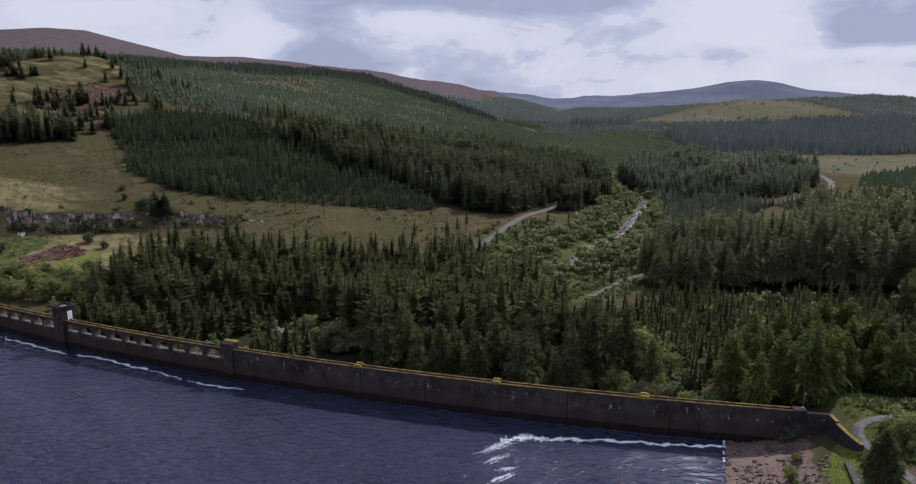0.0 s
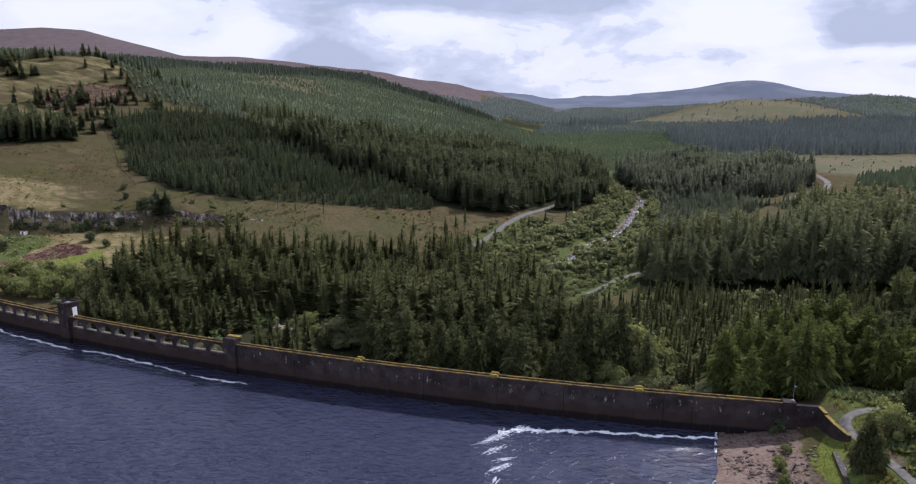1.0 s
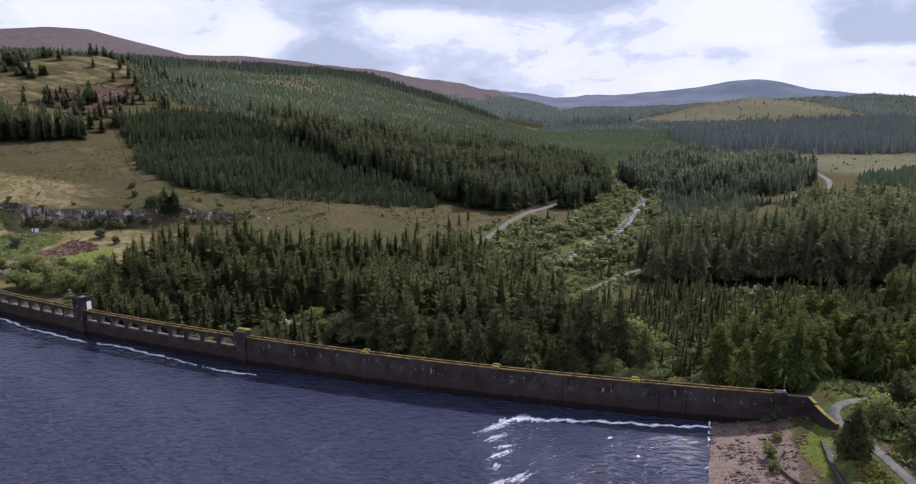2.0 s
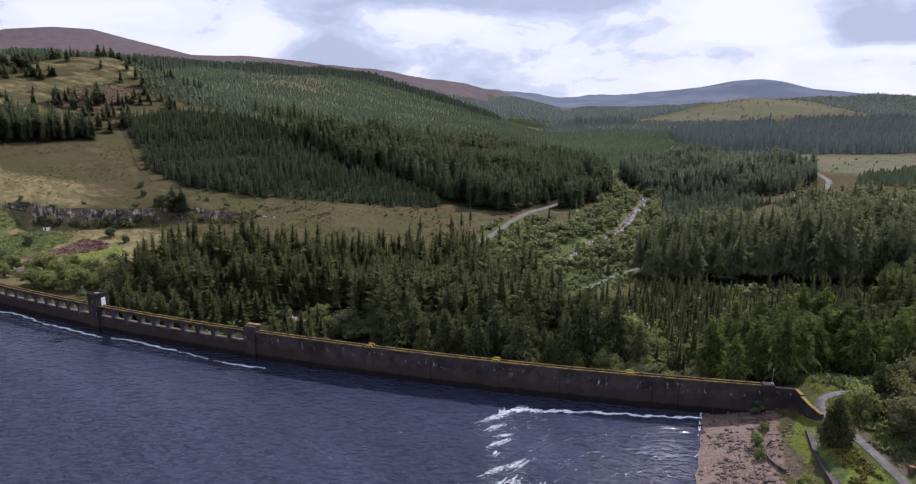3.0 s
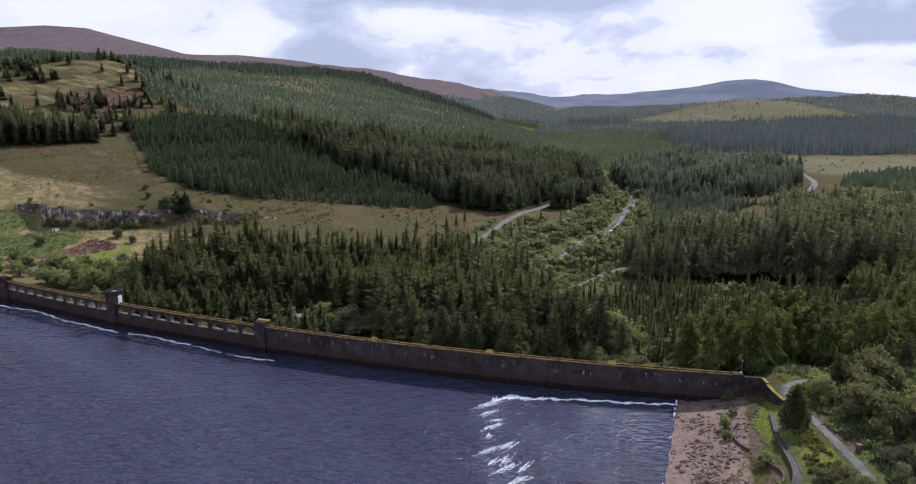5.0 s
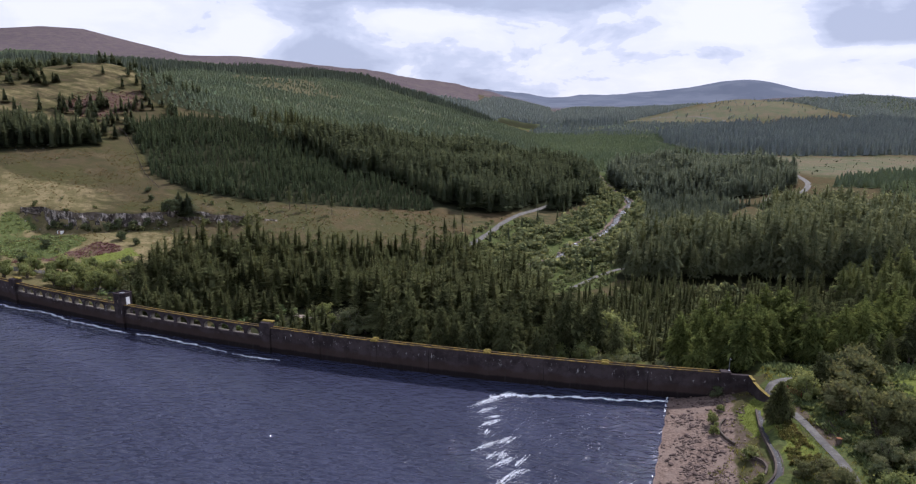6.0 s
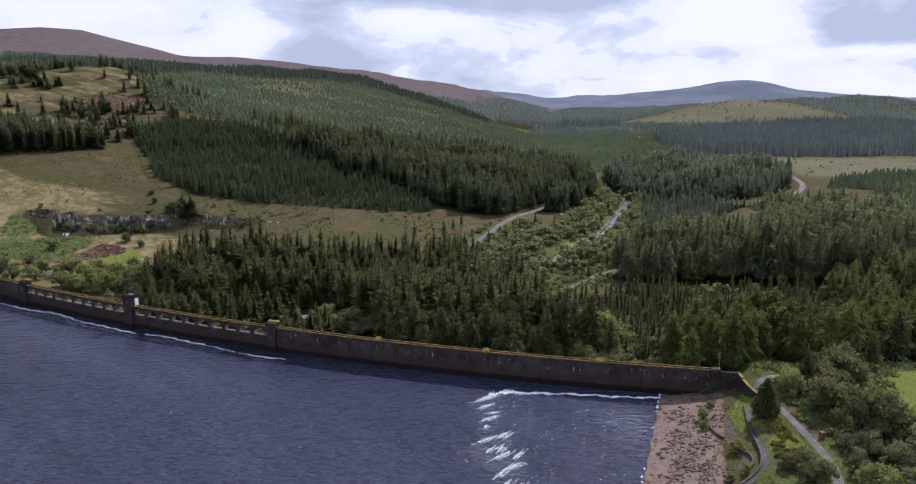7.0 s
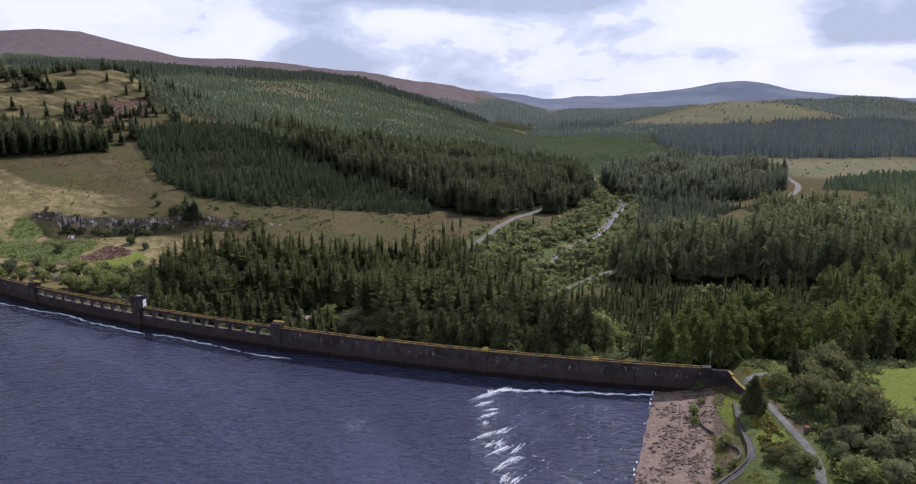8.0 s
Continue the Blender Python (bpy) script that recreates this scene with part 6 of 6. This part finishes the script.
# its tail, torn into streaks that drift out over the water
TAIL = [(-3.4, 110.6, 2.6, 115.0, 0.42), (-2.2, 107.8, 1.2, 110.4, 0.3), (-0.6, 105.6, 2.2, 106.6, 0.22), (-2.0, 102.0, 2.0, 105.2, 0.24), (-1.0, 99.2, -0.4, 101, 0.14),
        (-3.0, 93.4, 1.3, 96.8, 0.28), (1.2, 95.2, 3.8, 98.4, 0.34), (-1.0, 90.2, 0.6, 92.6, 0.2), (1.0, 90.2, 2.3, 93.4, 0.26), (-0.5, 87.5, 3.8, 91.2, 0.22),
        (3.5, 87.9, 5.6, 91.3, 0.14), (0.0, 81.8, 2.6, 85.5, 0.24), (2.3, 84.7, 5.1, 87.2, 0.36), (1.2, 78.2, 2.6, 81.4, 0.3), (2.4, 77.8, 4.7, 80.6, 0.2)]
for x0, y0, x1, y1, thick in TAIL:
    streak(x0, y0, x1, y1, thick * 0.75, 20 + 52 * thick)
    streak(x0 + 1.6 * thick, y0 - 0.6, x1 + 3 * thick + 0.3, y1 + 0.2, thick * 0.4, 9)
# fine threads blown towards the shore
for i in range(60):
    x0, y0, long_ = gf.uniform(-2, 26), gf.uniform(76, 111), gf.uniform(1.2, 3.6)
    for j in range(9):
        u = gf.random() * long_
        spots.append((x0 + u * 0.75 + gf.normal(0, 0.06), y0 + u * 0.66, gf.uniform(0.005, 0.012), gf.uniform(0.04, 0.14), 0.72 + gf.normal(0, 0.3)))
# the thin line along the spillway
for i in range(2300):
    s = gf.uniform(-175, -48)
    off = np.interp(s, [-160, -143, -132, -118, -105, -97, -85, -73, -64, -50], [-3.8, -3.1, -1.4, -2.2, -3.0, -2.7, -2.0, -2.3, -3.9, -3.8]) - 0.3 * math.sin(s * 0.31) - 0.2 * math.sin(s * 1.3) + gf.normal(0, 0.16)
    if math.sin(s * 0.55) + math.sin(s * 0.23 + 1) + gf.normal(0, 0.6) > -1.3 + max(s + 75, 0) * 0.05:
        x, y = dam_at(s, off)
        spots.append((x, y, gf.uniform(0.02, 0.06), gf.uniform(0.12, 0.45), DAM_A0 + s / DAM_R + gf.normal(0, 0.35)))
# the wash along the shore
for i in range(170):
    y = gf.uniform(60, 115.5)
    if gf.random() < 0.10 + 0.9 * (y > 109):
        spots.append((float(shore_x(y)) - gf.uniform(-0.1, 0.35), y, gf.uniform(0.04, 0.11), gf.uniform(0.12, 0.4), radians(70)))
flecks("foam", "white foam streaks drifting on the lake", spots, 62)

# ---- small things ----
def post_thing(name, label, category, x, y, parts_):
    ob = new(name)
    ob.location = (x, y, float(land(x, y)))
    tagged(ob, label, category)
    for pname, bm, mat in parts_:
        part(pname, mesh_bm(pname, bm, mat), ob)
    return ob


bm = bmesh.new()
bmesh.ops.create_cone(bm, cap_ends=True, segments=8, radius1=0.07, radius2=0.05, depth=2.7)
pole_x, pole_y = dam_at(49.2, 0.9)
pole = new("pole")
pole.location = (pole_x, pole_y, 6.34)
tagged(pole, "thin grey steel pole on the end of the dam", "pole")
for v in bm.verts:
    v.co.z += 1.35
part("mast", mesh_bm("mast", bm, M_STEEL), pole)
part("foot_plate", mesh_bm("foot_plate", box(bmesh.new(), -0.2, 0.2, -0.2, 0.2, 0, 0.05), M_STEEL), pole)
part("bracket", mesh_bm("bracket", box(bmesh.new(), -0.05, 0.35, -0.04, 0.04, 2.3, 2.4), M_STEEL), pole)

hut = new("shed")
hut.location, hut.rotation_euler = (-172.6, 264.4, float(land(-172.6, 264.4))), (0, 0, radians(-12))
tagged(hut, "small pale shed with a dark roof on the quarry bench", "shed")
part("wall", mesh_bm("wall", box(bmesh.new(), -1.0, 1.0, -0.7, 0.7, -0.3, 1.25, None, 0.02), M_PAINT), hut)
part("roof", mesh_bm("roof", box(bmesh.new(), -1.15, 1.15, -0.85, 0.85, 1.25, 1.37, None, 0.02), M_BARK), hut)
hut_door = part("door", mesh_bm("door", box(bmesh.new(), -0.35, 0.35, -0.75, -0.7, -0.1, 1.1), M_RUST), hut)
part("handle", mesh_bm("handle", box(bmesh.new(), 0.2, 0.26, -0.8, -0.75, 0.5, 0.62), M_STEEL), hut_door)

gate = [("post", box(bmesh.new(), -0.08, 0.08, -0.08, 0.08, -0.4, 1.25, None, 0.01), M_RUST), ("post", box(bmesh.new(), 3.0, 3.16, -0.08, 0.08, -0.4, 1.25, None, 0.01), M_RUST)]
for zz in (0.25, 0.5, 0.78, 1.08):
    gate.append(("rail", box(bmesh.new(), 0.08, 3.0, -0.025, 0.025, zz, zz + 0.06), M_RUST))
gate_ob = post_thing("field_gate", "rusty red steel gate beside the drive", "gate", 57.2, 108.2, gate)
gate_ob.rotation_euler = (0, 0, radians(-62))

post_thing("marker_box", "small dark steel box standing beside the drive", "box", 56.2, 87.5, [
    ("body", box(bmesh.new(), -0.35, 0.35, -0.3, 0.3, 0, 0.95, None, 0.03), M_BARK), ("lid", box(bmesh.new(), -0.4, 0.4, -0.35, 0.35, 0.95, 1.05, None, 0.02), M_RUST)])

# fence posts along the plantation edge
FENCE = [(-205, 388), (-196, 378), (-180, 352), (-162, 322), (-150, 309)]
q, _ = along(FENCE, 10, 2)
fence = new("fence")
tagged(fence, "old post and wire fence along the plantation", "fence")
post_me = mesh_bm("post", box(bmesh.new(), -0.09, 0.09, -0.09, 0.09, -0.4, 1.25, None, 0.01), M_BARK)
for i in range(len(q)):
    o = part("post", post_me, fence)
    o.location = (q[i][0], q[i][1], float(land(*q[i])))
for h in (0.5, 1.1):
    bm = bmesh.new()
    rings = [[bm.verts.new((a[0] + dx, a[1], float(land(*a)) + h + dz)) for dx, dz in ((-0.02, -0.02), (0.02, -0.02), (0.0, 0.02))] for a in q]
    for u, v in zip(rings, rings[1:]):
        for j in range(3):
            bm.faces.new((u[j], v[j], v[(j + 1) % 3], u[(j + 1) % 3]))
    part("wire", mesh_bm("wire", bm, M_BARK), fence)


# tufts of rough grass on the bank and along the top of the shore
M_GRASS = leaf_mat("rough_grass", (0.085, 0.090, 0.024), (0.160, 0.160, 0.044), (0.175, 0.140, 0.058), False, 0.4)
TUFTS = [tuft(300 + i) for i in range(4)]
gx_, gy_ = gst.uniform(33, 120, 16000), gst.uniform(50, 124, 16000)
b_ = gx_ - shore_x(gy_)
ok = (b_ > 10.5 + 3 * rough(gx_, gy_, 4, 2)) & (near_line(gx_, gy_, PATH_DAM) > 0.95) & (near_line(gx_, gy_, CHANNEL) > 1.9)
s_, o_ = dam_side(gx_, gy_)
ok &= ((o_ < -0.6) | (s_ > 57)) & ~inside(gx_, gy_, MOUND) & ~inside(gx_, gy_, DRIVE_SIDE) & ~inside(gx_, gy_, BRIGHT_GRASS)
ok &= gst.random(16000) < np.where(b_ < 16, 0.35, 0.8)
forest("rough_grass", "tufts of rough green and straw grass", None, 0, (0.25, 0.7), TUFTS, M_GRASS, 63, spots=(gx_[ok], gy_[ok]), slim=1.3)
M_LUSH = leaf_mat("lush_grass", (0.092, 0.116, 0.030), (0.155, 0.185, 0.046), (0.165, 0.165, 0.050), False, 0.4, 0.5)
lush_ = [grow(p, d, 68 + i, k_, 0.9) for i, (p, d, k_) in enumerate(((MOUND, 0.42, 0.9), (DRIVE_SIDE, 0.5, 0.8), (BRIGHT_GRASS, 0.8, 0.7)))]
forest("lush_grass", "bright green lush grass on the bank", None, 0, (0.15, 0.4), TUFTS, M_LUSH, 69, spots=(np.concatenate([a[0] for a in lush_]), np.concatenate([a[1] for a in lush_])), slim=2.2)
gx_, gy_ = gst.uniform(-240, 0, 14000), gst.uniform(205, 352, 14000)
ok = ~inside(gx_, gy_, WOOD_DAM) & ~inside(gx_, gy_, WOOD_SLOPE) & (rough(gx_, gy_, 8, 3) > -0.25)
for line in (ROAD_VALLEY, TRACK_LEFT):
    ok &= near_line(gx_, gy_, line) > 2.5
M_SEDGE = leaf_mat("dry_sedge", (0.075, 0.060, 0.026), (0.145, 0.108, 0.048), (0.072, 0.074, 0.028), False, 0.3)
forest("dry_grass", "tufts of dry straw-coloured moor grass", None, 0, (0.3, 0.8), TUFTS, M_SEDGE, 64, spots=(gx_[ok], gy_[ok]), slim=1.5)

# rushes and low bushes between channel and drive
rx, ry = gst.uniform(43, 53, 1500), gst.uniform(78, 104, 1500)
ok = (near_line(rx, ry, CHANNEL) > 1.6) & (near_line(rx, ry, PATH_DAM) > 2.4) & (rx > np.interp(ry, [78, 104], [44.5, 50.5])) & (rough(rx, ry, 1.6, 4) > -0.15)
M_RUSH = leaf_mat("brown_rushes", (0.062, 0.062, 0.022), (0.145, 0.140, 0.046), (0.125, 0.080, 0.042), False, 0.4)
forest("rushes", "brown and olive rushes beside the drive", None, 0, (0.3, 1.05), SCRUB, M_RUSH, 67, spots=(rx[ok], ry[ok]), slim=1.2)

# stumps and brash on the felled ground
x, y = gst.uniform(-128, -10, 900), gst.uniform(286, 348, 900)
ok = inside(x, y, FELLED)
M_BRASH = plain_mat("grey_brash", (0.14, 0.115, 0.085), (0.30, 0.26, 0.21), 0.5)
scatter("stumps_and_brash", "grey stumps and brash on felled ground", x[ok], y[ok], (0.25, 0.9), M_BRASH, 65, 0.2)
x, y = gst.uniform(300, 590, 1200), gst.uniform(600, 850, 1200)
ok = inside(x, y, FELLED_FLAT)
scatter("stumps_and_brash", "grey stumps on the felled flat", x[ok], y[ok], (0.5, 1.6), M_BRASH, 66, 0.2)
